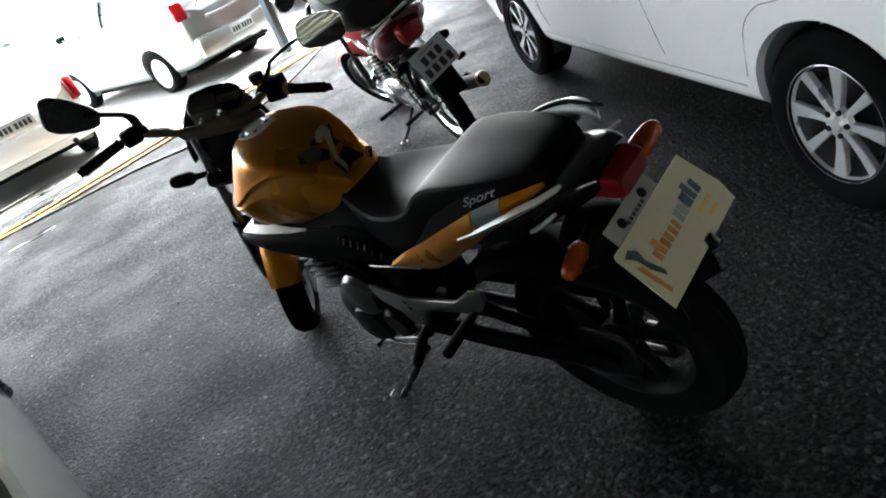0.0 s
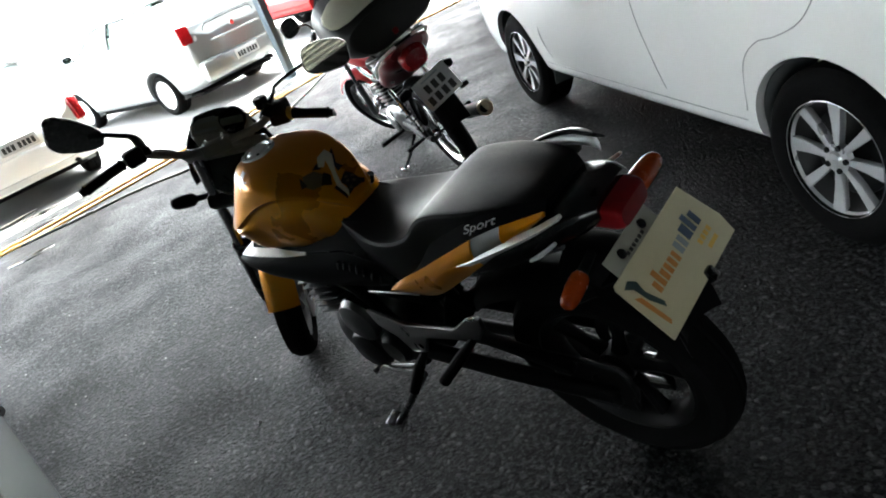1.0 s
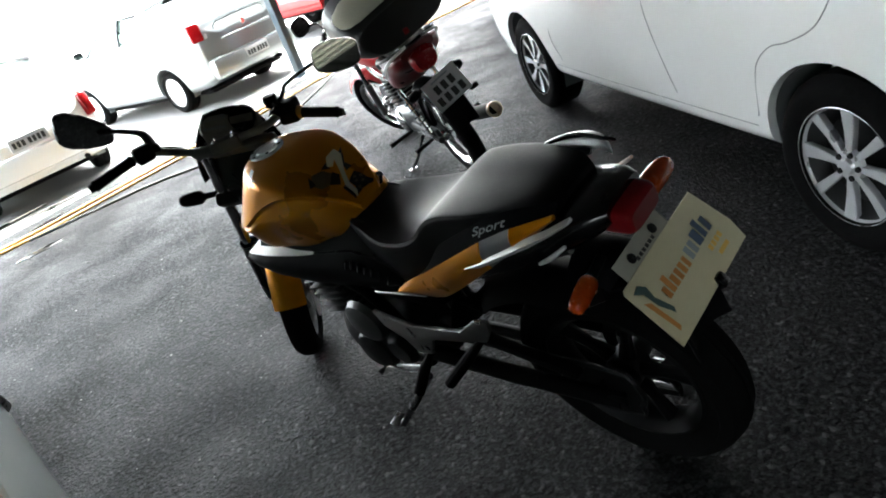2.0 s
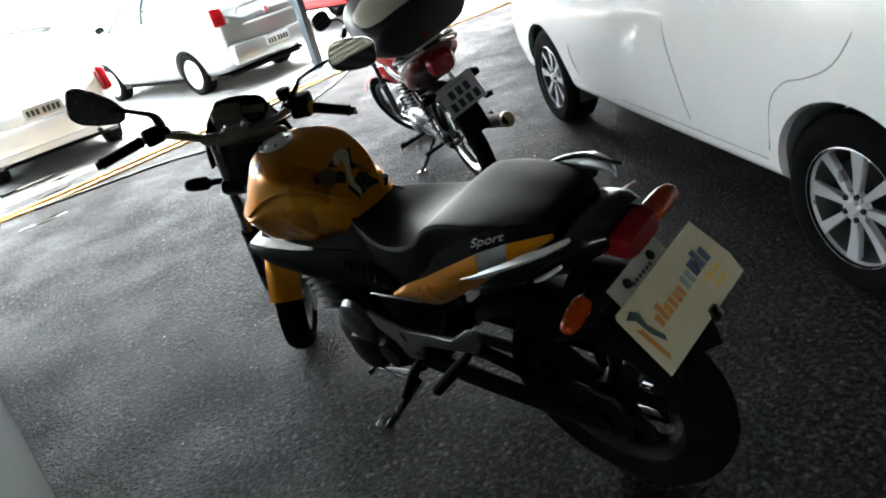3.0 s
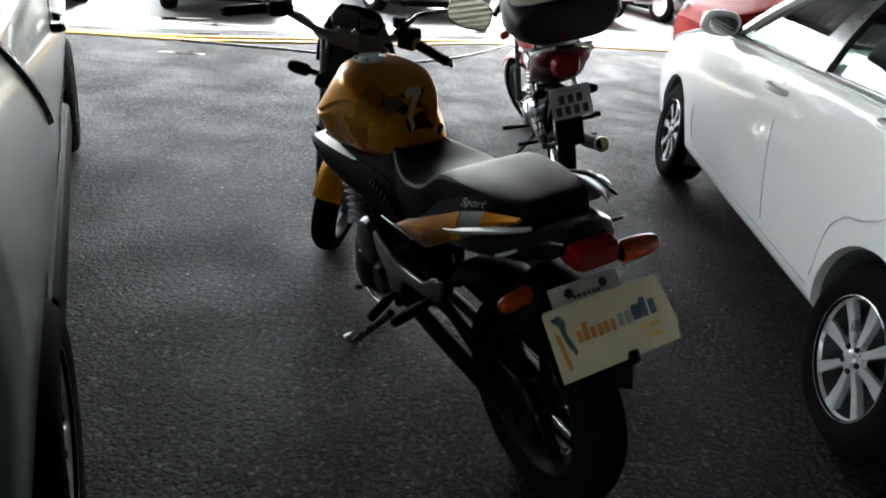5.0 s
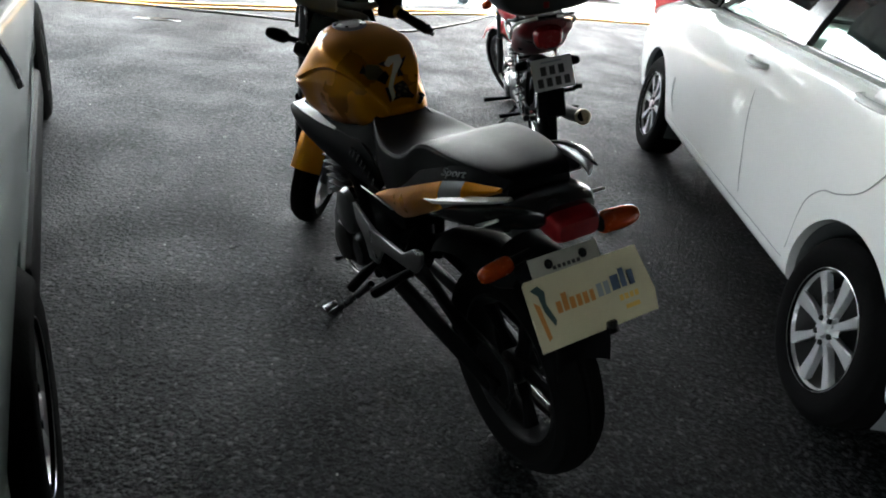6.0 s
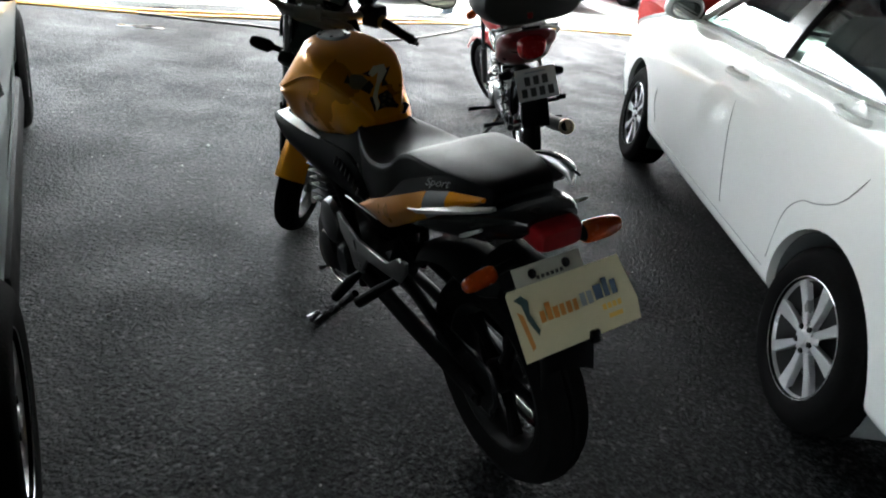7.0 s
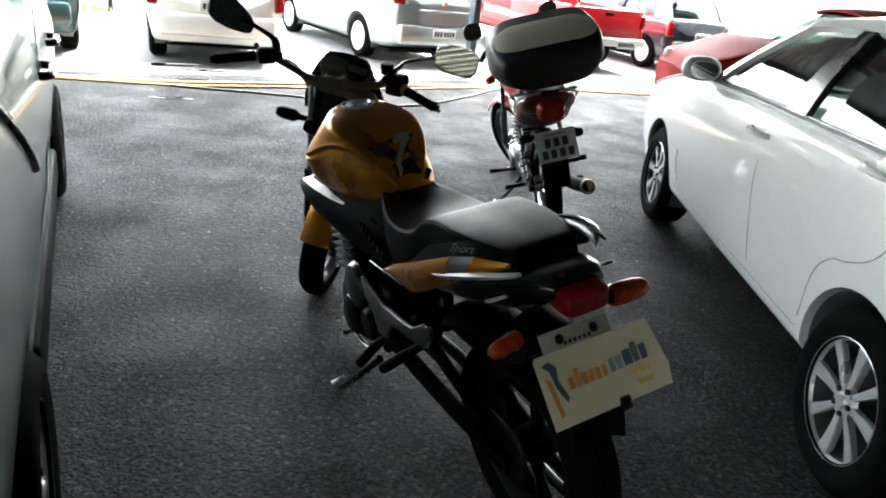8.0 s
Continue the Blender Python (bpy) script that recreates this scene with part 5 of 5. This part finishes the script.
    # rear fender, plate and the card over it
    P("rear_fender", skid([(-0.24, 0.78), (-0.33, 0.77), (-0.40, 0.70), (-0.44, 0.62), (-0.455, 0.54)], 0.075, 0.006), MATT_BLACK)
    K = Matrix.Translation((0, -0.455, 0.715)) @ Matrix.Rotation(radians(54), 4, "X") @ Matrix.Diagonal((0.91, 1.04, 1, 1))
    num = P("number_plate", turned(block((0.20, 0.17, 0.003), bevel=0.001), K @ pose(0.0, 0.03, -0.006)), DUSTY_PLATE, "dusty number plate half hidden by a card")
    for x in (-0.05, 0.05):
        P("plate_bolt", turned(lathe([(0.002, 0.005), (0.010, 0.004), (0.011, 0.0), (0.002, -0.004)], axis="z", seg=14), K @ pose(x, 0.095, -0.002)), STEEL_DARK, parent=num)
    for k in range(6):
        P("plate_bar", turned(block((0.009, 0.008, 0.001), bevel=0), K @ pose(-0.035 + k * 0.014, 0.084, -0.0038)), PLATE_INK, parent=num)
    K = K @ pose(0.05, 0, 0)
    card = P("dealer_card", turned(plate([(-0.185, -0.075), (-0.002, -0.075), (0.004, -0.062), (0.028, -0.062), (0.034, -0.075), (0.164, -0.075), (0.172, -0.03), (0.150, 0.075), (-0.18, 0.075), (-0.187, 0.068)], Matrix.Identity(4), 0.003), K), CARD, "cream advertising card covering the number plate")
    ink = lambda n, x, y, w, h, mat, a=0: P(n, turned(block((w * 0.86, h * 0.94, 0.0008), bevel=0), K @ pose(x, y, 0.0021, 0, 0, a)), mat, parent=card)
    for k, (w, h) in enumerate(((0.016, 0.026), (0.017, 0.040), (0.017, 0.026), (0.015, 0.026), (0.016, 0.026), (0.014, 0.026))):
        ink("print", -0.108 + 0.0195 * k, 0.004 + (h - 0.026) / 2, w, h, PRINT_ORANGE, 0)
    for k in range(2):
        ink("print", 0.014 + 0.021 * k, 0.008, 0.018, 0.030, PRINT_GREY)
    for k, w in enumerate((0.028, 0.019, 0.020)):
        ink("print", 0.062 + 0.0245 * k, 0.012 + (0.005 if k == 1 else 0), w, 0.034 + (0.010 if k == 1 else 0), PRINT_BLUE)
    for k in range(4):
        ink("print", 0.068 + 0.0155 * k, -0.024, 0.013, 0.013, PRINT_YELLOW)
    ink("print", 0.095, -0.046, 0.05, 0.010, PRINT_YELLOW)
    for pts, mat in (([(-0.172, 0.055), (-0.150, 0.060), (-0.135, 0.045), (-0.140, 0.02), (-0.125, -0.02), (-0.132, -0.03), (-0.150, 0.005), (-0.155, 0.04)], PRINT_DARK), ([(-0.172, 0.03), (-0.158, 0.02), (-0.150, -0.05), (-0.160, -0.055)], PRINT_ORANGE)):
        P("print", turned(plate(pts, Matrix.Identity(4), 0.0008), K @ pose(0, 0, 0.0021)), mat, parent=card)
    P("card_clip", turned(block((0.03, 0.03, 0.02), bevel=0.006), K @ pose(0.017, -0.075, 0)), GLOSS_BLACK, parent=card)
    # frame, engine and exhaust
    for s in (-1, 1):
        P("frame_tube", tube([(s * 0.05, 1.02, 0.88), (s * 0.12, 0.80, 0.70), (s * 0.13, 0.50, 0.62), (s * 0.12, 0.42, 0.42), (s * 0.11, 0.42, 0.30)], 0.019, 10, 4), MATT_BLACK)
        P("subframe_tube", tube([(s * 0.12, 0.48, 0.64), (s * 0.12, 0.1, 0.72), (s * 0.09, -0.3, 0.85)], 0.013, 8, 3), GLOSS_BLACK)
        P("swingarm", tube([(s * 0.11, 0.43, 0.36), (s * 0.115 + 0.025, 0.1, 0.33), (s * 0.11 + 0.045, -0.225, 0.306)], [0.026, 0.026, 0.022], 12, 3), MATT_BLACK)
        P("axle_adjuster", block((0.016, 0.10, 0.045), m=pose(s * 0.118 + 0.045, -0.195, 0.306), bevel=0.006), STEEL_DARK)
        cast = Matrix(((0, 0, 1, s * 0.164), (1, 0, 0, 0), (0, 1, 0, 0), (0, 0, 0, 1)))
        brk = P("peg_bracket", turned(plate([(0.455, 0.578), (0.30, 0.552), (0.10, 0.582), (0.015, 0.645), (-0.025, 0.648), (-0.02, 0.612), (0.015, 0.566), (0.08, 0.548), (0.24, 0.512), (0.285, 0.440), (0.345, 0.428), (0.375, 0.480), (0.44, 0.520)], Matrix.Identity(4), 0.014, 0.005), cast), CAST_ALU, "bare aluminium footpeg bracket")
        P("foot_peg", tube([(s * 0.165, 0.30, 0.435), (s * 0.195, 0.325, 0.395), (s * 0.245, 0.345, 0.335)], [0.010, 0.017, 0.016], 10), MATT_BLACK, parent=brk)
        P("passenger_peg", tube([(s * 0.165, 0.04, 0.560), (s * 0.19, 0.10, 0.50), (s * 0.225, 0.185, 0.415)], [0.010, 0.016, 0.017], 10), MATT_BLACK, parent=brk)
    P("down_tube", tube([(0, 1.05, 0.82), (0, 0.98, 0.55), (0, 0.93, 0.34)], 0.020, 10, 3), GLOSS_BLACK)
    eng = P("engine", ovals([(0.40, 0.36, 0.09, 0.09, 0.10), (0.48, 0.36, 0.125, 0.12, 0.12), (0.62, 0.34, 0.135, 0.11, 0.11), (0.78, 0.32, 0.13, 0.10, 0.09), (0.86, 0.32, 0.09, 0.07, 0.06)], e=3), STEEL_DARK, "dark single-cylinder engine")
    for s, mat in ((-1, DULL_ALU), (1, STEEL_DARK)):
        P("crankcase_cover", turned(lathe([(0.002, 0.035), (0.05, 0.033), (0.075, 0.022), (0.085, 0.0), (0.002, 0.0)], axis="x", seg=32), pose(s * 0.120, 0.62, 0.45, 0, 0, 0 if s > 0 else 180)), mat, parent=eng)
        P("case_cover", turned(lathe([(0.002, 0.035), (0.05, 0.033), (0.075, 0.022), (0.085, 0.0), (0.002, 0.0)], axis="x", seg=32), pose(s * 0.125, 0.66, 0.31, 0, 0, 0 if s > 0 else 180)), STEEL_DARK, parent=eng)
    P("cylinder", block((0.17, 0.16, 0.20), m=pose(0, 0.80, 0.51, -15), bevel=0.025), STEEL_DARK, parent=eng)
    for k in range(6):
        P("cooling_fin", block((0.215, 0.195, 0.007), m=pose(0, 0.785 + 0.006 * k, 0.44 + 0.026 * k, -15), bevel=0.003), STEEL_DARK, parent=eng)
    P("cylinder_head", block((0.18, 0.17, 0.09), m=pose(0, 0.84, 0.645, -15), bevel=0.03), DULL_ALU, parent=eng)
    P("sprocket_cover", turned(lathe([(0.002, 0.03), (0.045, 0.028), (0.06, 0.012), (0.062, 0.0), (0.002, 0.0)], axis="x", seg=28), pose(-0.125, 0.50, 0.36, 0, 0, 180)), STEEL_DARK, parent=eng)
    P("chain_guard", block((0.035, 0.50, 0.03), m=pose(-0.065, 0.10, 0.42, 4, 0, -4), bevel=0.01), MATT_BLACK)
    P("chain", tube([(-0.085, 0.50, 0.405), (-0.045, -0.165, 0.395), (-0.040, -0.265, 0.335), (-0.040, -0.255, 0.265), (-0.045, -0.185, 0.23), (-0.085, 0.48, 0.30)], 0.008, 6, 3), STEEL_DARK)
    P("rear_sprocket", lathe([(0.04, -0.088), (0.09, -0.088), (0.092, -0.082), (0.04, -0.082)], centre=(0.045, -0.185, 0.306), seg=36), STEEL_DARK)
    P("gear_lever", tube([(-0.16, 0.44, 0.30), (-0.165, 0.52, 0.285), (-0.165, 0.59, 0.285), (-0.205, 0.60, 0.288)], [0.006, 0.006, 0.006, 0.010], 8, 3), CHROME)
    P("gear_rod", tube([(-0.165, 0.37, 0.36), (-0.165, 0.53, 0.31)], 0.006, 8), CHROME)
    P("side_stand", tube([(-0.13, 0.46, 0.24), (-0.19, 0.56, 0.12), (-0.243, 0.655, -0.006 + 0.02)], [0.014, 0.012, 0.011], 10, 3), GLOSS_BLACK)
    P("stand_foot", block((0.06, 0.05, 0.010), m=pose(-0.225, 0.66, 0.043, 0, -10, 0), bevel=0.004), GLOSS_BLACK)
    P("exhaust_header", tube([(0.05, 0.93, 0.60), (0.06, 1.0, 0.48), (0.08, 0.95, 0.28), (0.10, 0.75, 0.21), (0.13, 0.45, 0.20), (0.145, 0.28, 0.185)], 0.021, 12, 4), STEEL_DARK)
    muf = P("muffler", tube([(0.145, 0.28, 0.185), (0.150, 0.22, 0.18), (0.150, 0.05, 0.165), (0.148, -0.12, 0.15), (0.146, -0.17, 0.145)], [0.028, 0.045, 0.05, 0.05, 0.046], 18, 4), STEEL_DARK)
    P("muffler_tip", tube([(0.146, -0.165, 0.146), (0.145, -0.20, 0.146), (0.144, -0.262, 0.148), (0.144, -0.27, 0.148)], [0.049, 0.050, 0.045, 0.030], 18), CHROME, parent=muf)
    P("brake_pedal", tube([(0.15, 0.40, 0.30), (0.17, 0.52, 0.26), (0.20, 0.56, 0.265)], 0.007, 8, 3), STEEL_DARK)
    P("rear_shock", tube([(0.0, 0.28, 0.42), (0.0, 0.34, 0.66)], 0.03, 12), STEEL_DARK)
    P("airbox", block((0.20, 0.30, 0.16), m=pose(0, 0.38, 0.62), bevel=0.04), MATT_BLACK)
    P("inner_fender", skid([(0.22, 0.45), (0.12, 0.60), (-0.04, 0.68), (-0.20, 0.69), (-0.30, 0.74)], 0.085, 0.006), MATT_BLACK)



def red_bike():
    root = thing("motorcycle", pose(0.56, 2.12, 0, 0, 0, 5.0) @ pose(0, 0, 0, 0, -14, 0), "red commuter motorcycle with a large black top case", "motorcycle", "parked motorcycles")
    S = steering(0.98, 0.92, 26, 28)
    P = lambda n, bm, mat, lab="", parent=root, **k: part(n, bm, mat, parent, lab, **k)
    F = lambda n, bm, mat, lab="", parent=root, **k: part(n, turned(bm, S), mat, parent, lab, **k)
    moto_wheel(root, "rear_wheel", 0, 0.31, 0.31, 0.235, 0.10, 24, wire=True, rim_mat=CHROME, disc=0)
    moto_wheel(root, "front_wheel", 1.32, 0.30, 0.30, 0.235, 0.085, 24, S, wire=True, rim_mat=CHROME, disc=0.12)
    for x in (-0.095, 0.095):
        leg = F("fork_leg", tube([(x, 1.33, 0.28), (x, 1.20, 0.56)], 0.024, 12), DULL_ALU)
        F("stanchion", tube([(x, 1.20, 0.56), (x, 1.0, 1.0)], 0.017, 12), CHROME, parent=leg)
    F("front_fender", skid([(1.03, 0.38), (1.08, 0.52), (1.18, 0.615), (1.32, 0.645), (1.46, 0.60), (1.54, 0.54)], 0.065, 0.004), RED_PAINT, "red front fender")
    F("headlight", ovals([(1.06, 0.86, 0.08, 0.08, 0.09), (1.14, 0.87, 0.11, 0.10, 0.11), (1.22, 0.86, 0.09, 0.08, 0.09)], e=2.4), RED_PAINT)
    F("instrument_panel", block((0.19, 0.07, 0.06), m=pose(0, 1.06, 1.02, 30), bevel=0.02), MATT_BLACK)
    half = [(0, 0.96, 1.03), (0.08, 0.96, 1.035), (0.15, 0.93, 1.09), (0.24, 0.86, 1.10), (0.36, 0.78, 1.07)]
    bar = F("handlebar", tube([(-x, y, z) for x, y, z in reversed(half)] + half[1:], 0.011, 10, 4), CHROME)
    for s in (-1, 1):
        F("grip", tube([(s * 0.25, 0.853, 1.097), (s * 0.37, 0.772, 1.068)], 0.017, 12), MATT_BLACK, parent=bar)
        F("lever", tube([(s * 0.20, 0.92, 1.09), (s * 0.28, 0.90, 1.08), (s * 0.38, 0.83, 1.06)], 0.006, 8, 3), ALU, parent=bar)
        stem = F("mirror_stem", tube([(s * 0.19, 0.90, 1.10), (s * 0.21, 0.89, 1.17 - 0.03 * (s > 0)), (s * 0.27, 0.90, 1.20 - 0.075 * (s > 0))], 0.005, 8, 3), GLOSS_BLACK)
        M = pose(s * 0.30, 0.90, 1.235 - 0.075 * (s > 0), 0, s * -10, s * -8)
        F("mirror_housing", turned(ovals([(0.03, 0, 0.03, 0.025, 0.025), (0.02, 0, 0.06, 0.045, 0.045), (0.0, 0, 0.072, 0.055, 0.055), (-0.006, 0, 0.07, 0.053, 0.053)], e=2.8), M), GLOSS_BLACK, parent=stem)
        F("mirror_glass", turned(ovals([(-0.005, 0, 0.064, 0.048, 0.048), (-0.009, 0, 0.064, 0.048, 0.048)], e=2.8, fine=1), M), MIRROR, parent=stem)
        signal(root, (s * 0.09, 1.12, 0.84), (s * 0.20, 1.12, 0.835), 0.026, AMBER_LENS, S)
        signal(root, (s * 0.06, -0.30, 0.70), (s * 0.175, -0.31, 0.69), 0.022, MATT_BLACK)
    P("fuel_tank", ovals([(0.36, 0.80, 0.07, 0.04, 0.05), (0.45, 0.82, 0.12, 0.07, 0.08), (0.62, 0.84, 0.145, 0.10, 0.10), (0.80, 0.85, 0.14, 0.10, 0.10), (0.93, 0.84, 0.08, 0.06, 0.08)], e=2.6), RED_PAINT, "red fuel tank")
    P("seat", ovals([(0.42, 0.80, 0.07, 0.02, 0.03), (0.34, 0.79, 0.11, 0.03, 0.04), (0.10, 0.785, 0.135, 0.035, 0.045), (-0.10, 0.81, 0.13, 0.04, 0.04), (-0.25, 0.82, 0.10, 0.03, 0.03)], e=3), VINYL)
    tail = P("tail_cowl", ovals([(0.22, 0.70, 0.12, 0.05, 0.06), (0.0, 0.74, 0.15, 0.055, 0.07), (-0.18, 0.845, 0.155, 0.05, 0.075), (-0.30, 0.885, 0.145, 0.04, 0.07), (-0.355, 0.90, 0.10, 0.025, 0.04)], e=2.4), DARK_RED_PAINT, "dark red tail cowl")
    for s in (-1, 1):
        P("cowl_stripe", tube([(s * 0.152, 0.0, 0.775), (s * 0.165, -0.18, 0.862), (s * 0.158, -0.29, 0.905), (s * 0.125, -0.35, 0.930), (s * 0.05, -0.375, 0.942)], 0.008, 6, 4), DECAL_WHITE, parent=tail)
    P("tail_light", ovals([(-0.28, 0.85, 0.068, 0.05, 0.07), (-0.37, 0.855, 0.078, 0.048, 0.078), (-0.41, 0.85, 0.058, 0.034, 0.055)], e=2.6), RED_LENS, "red tail lamp", parent=tail)
    for s in (-1, 1):
        rack = P("rear_rack", tube([(s * 0.135, 0.10, 0.82), (s * 0.165, -0.05, 0.885), (s * 0.17, -0.20, 0.915), (s * 0.12, -0.30, 0.93), (0, -0.32, 0.93)], 0.008, 10, 4), STEEL_DARK)
        P("rack_strut", tube([(s * 0.10, -0.08, 0.86), (s * 0.12, -0.02, 0.925), (s * 0.10, -0.3, 0.925)], 0.008, 8), STEEL_DARK, parent=rack)
    P("rear_fender", skid([(0.05, 0.66), (-0.10, 0.68), (-0.24, 0.66), (-0.33, 0.58), (-0.37, 0.48), (-0.38, 0.42)], 0.07, 0.005), MATT_BLACK)
    K = Matrix.Translation((0.015, -0.385, 0.655)) @ Matrix.Rotation(radians(-5), 4, "Y") @ Matrix.Rotation(radians(72), 4, "X")
    num = P("number_plate", turned(block((0.215, 0.165, 0.003), bevel=0.001), K), PLATE_GREY, "pale grey number plate")
    for row, n, h, w in ((0.018, 3, 0.046, 0.030), (-0.042, 4, 0.046, 0.030)):
        for k in range(n):
            P("plate_bar", turned(block((w, h, 0.001), bevel=0), K @ pose((k - (n - 1) / 2) * 0.047, row, 0.0022)), PLATE_INK, parent=num)
    P("plate_bar", turned(block((0.11, 0.010, 0.001), bevel=0), K @ pose(0, 0.062, 0.0022)), PRINT_GREY, parent=num)
    P("reflector", block((0.05, 0.03, 0.03), m=pose(0.155, -0.33, 0.555), bevel=0.008), MATT_BLACK)
    # top case
    def case_ring(y):
        w = 0.31 * (1 - 0.16 * abs(y / 0.24) ** 3)
        return [(x * (1 - 0.22 * max(0.0, 0.12 - z) / 0.10), yy, z) for x, yy, z in oval(y, 0.12, w, np.interp(y, [-0.24, -0.10, 0.08, 0.24], [0.09, 0.21, 0.25, 0.15]), 0.10, e=4.2, n=44)]
    N = pose(0.035, -0.10, 0.94, 0, -4, 0)
    stations = catmull([(y,) for y in (-0.24, -0.16, -0.05, 0.08, 0.18, 0.24)], 4)[:, 0]
    rings = [case_ring(y) for y in stations]
    squeeze = lambda ring, f, dy: [(x * f, y + dy, 0.12 + (z - 0.12) * f) for x, y, z in ring]
    case = P("top_case", turned(loft([squeeze(rings[0], 0.82, -0.022), squeeze(rings[0], 0.95, -0.014), *rings, squeeze(rings[-1], 0.95, 0.014), squeeze(rings[-1], 0.8, 0.022)]), N), CASE_BLACK, "scuffed black plastic top case")
    lid = []
    for k, y in enumerate(np.linspace(-0.215, -0.050, 9)):
        ring = catmull(case_ring(y), 2)[2 * 2:2 * 20 + 1]
        t = abs(2 * k / 8 - 1)
        trim = int(round(5 + 8 * t ** 4))
        keep = ring[trim:len(ring) - trim]
        i = np.linspace(0, len(keep) - 1, 21)
        lid.append([(float(np.interp(q, range(len(keep)), keep[:, 0])), y - 0.003, float(np.interp(q, range(len(keep)), keep[:, 2])) + 0.004) for q in i])
    P("case_lid", turned(sheet(lid, 0.003), N), CASE_CREAM, "dusty cream lid panel of the case", parent=case)
    P("case_seam", turned(tube([(0.302 * math.copysign(abs(math.cos(a)) ** 0.5, math.cos(a)), 0.25 * math.copysign(abs(math.sin(a)) ** 0.6, math.sin(a)), 0.13) for a in np.linspace(0, 2 * math.pi, 49)], 0.006, 6), N), MATT_BLACK, parent=case)
    P("case_latch", block((0.032, 0.016, 0.034), m=pose(0, -0.358, 1.0), bevel=0.008), DARK_RED_LENS, parent=case)
    P("case_plate", block((0.20, 0.26, 0.015), m=pose(0, -0.14, 0.92), bevel=0.005), STEEL_DARK, parent=case)
    # frame, engine, shocks, exhaust
    for s in (-1, 1):
        P("frame_tube", tube([(s * 0.03, 0.98, 0.84), (s * 0.09, 0.75, 0.72), (s * 0.11, 0.35, 0.70), (s * 0.11, -0.1, 0.74)], 0.014, 8, 3), GLOSS_BLACK)
        P("swingarm", tube([(s * 0.10, 0.42, 0.34), (s * 0.095, -0.04, 0.31)], 0.02, 10), STEEL_DARK)
        sh = P("rear_shock", tube([(s * 0.115, 0.0, 0.33), (s * 0.12, 0.10, 0.66)], 0.014, 10), CHROME)
        z = [(s * 0.1155 + 0.026 * math.cos(a), 0.012 + 0.0026 * a / 1.0 * 0.9 + 0.024 * math.sin(a), 0.375 + 0.0068 * a / 1.0) for a in np.linspace(0, 11 * math.pi, 120)]
        P("spring", tube(z, 0.0045, 6), STEEL_DARK, parent=sh)
        P("foot_peg", tube([(s * 0.11, 0.10, 0.30), (s * 0.24, 0.09, 0.30)], [0.010, 0.014], 10), MATT_BLACK)
        P("rider_peg", tube([(s * 0.12, 0.48, 0.29), (s * 0.30, 0.47, 0.30)], [0.010, 0.015], 10), MATT_BLACK)
    eng = P("engine", ovals([(0.36, 0.36, 0.08, 0.08, 0.09), (0.46, 0.35, 0.12, 0.11, 0.11), (0.66, 0.34, 0.13, 0.10, 0.10), (0.78, 0.34, 0.08, 0.06, 0.06)], e=3), DULL_ALU, "grey single-cylinder engine")
    P("cylinder", block((0.14, 0.13, 0.24), m=pose(0, 0.70, 0.52, -10), bevel=0.02), STEEL_DARK, parent=eng)
    for k in range(7):
        P("cooling_fin", block((0.19, 0.17, 0.006), m=pose(0, 0.685 + 0.004 * k, 0.43 + 0.026 * k, -10), bevel=0.002), DULL_ALU, parent=eng)
    for s in (-1, 1):
        P("crankcase_cover", turned(lathe([(0.002, 0.03), (0.06, 0.028), (0.085, 0.012), (0.09, 0.0), (0.002, 0.0)], seg=28), pose(s * 0.12, 0.58, 0.34, 0, 0, 0 if s > 0 else 180)), CHROME, parent=eng)
    P("chain_case", block((0.03, 0.46, 0.09), m=pose(-0.085, 0.2, 0.335), bevel=0.02), STEEL_DARK)
    P("exhaust_header", tube([(0.04, 0.80, 0.55), (0.06, 0.90, 0.42), (0.09, 0.82, 0.24), (0.12, 0.45, 0.24)], 0.018, 10, 4), CHROME)
    muf = P("muffler", tube([(0.12, 0.45, 0.24), (0.13, 0.30, 0.26), (0.155, -0.10, 0.33), (0.17, -0.37, 0.395)], [0.02, 0.040, 0.041, 0.039], 16), MATT_BLACK, "dark silencer with tarnished open end")
    P("muffler_tip", lathe([(0.041, 0.0), (0.042, -0.03), (0.034, -0.032), (0.024, 0.02), (0.002, 0.024), (0.002, 0.0)], axis="y", seg=24), BRASSY, parent=muf).matrix_local = pose(0.170, -0.37, 0.395, -12, 0, -4)
    P("side_stand", tube([(-0.11, 0.36, 0.26), (-0.20, 0.44, 0.14), (-0.262, 0.50, 0.075)], 0.011, 10, 3), GLOSS_BLACK)
    P("stand_foot", block((0.06, 0.04, 0.008), m=pose(-0.262, 0.50, 0.0715, 0, 14, 0), bevel=0.003), CHROME)
    P("kick_lever", tube([(0.13, 0.45, 0.36), (0.16, 0.40, 0.46), (0.20, 0.39, 0.47)], 0.009, 8, 3), CHROME)


gold_bike()
red_bike()
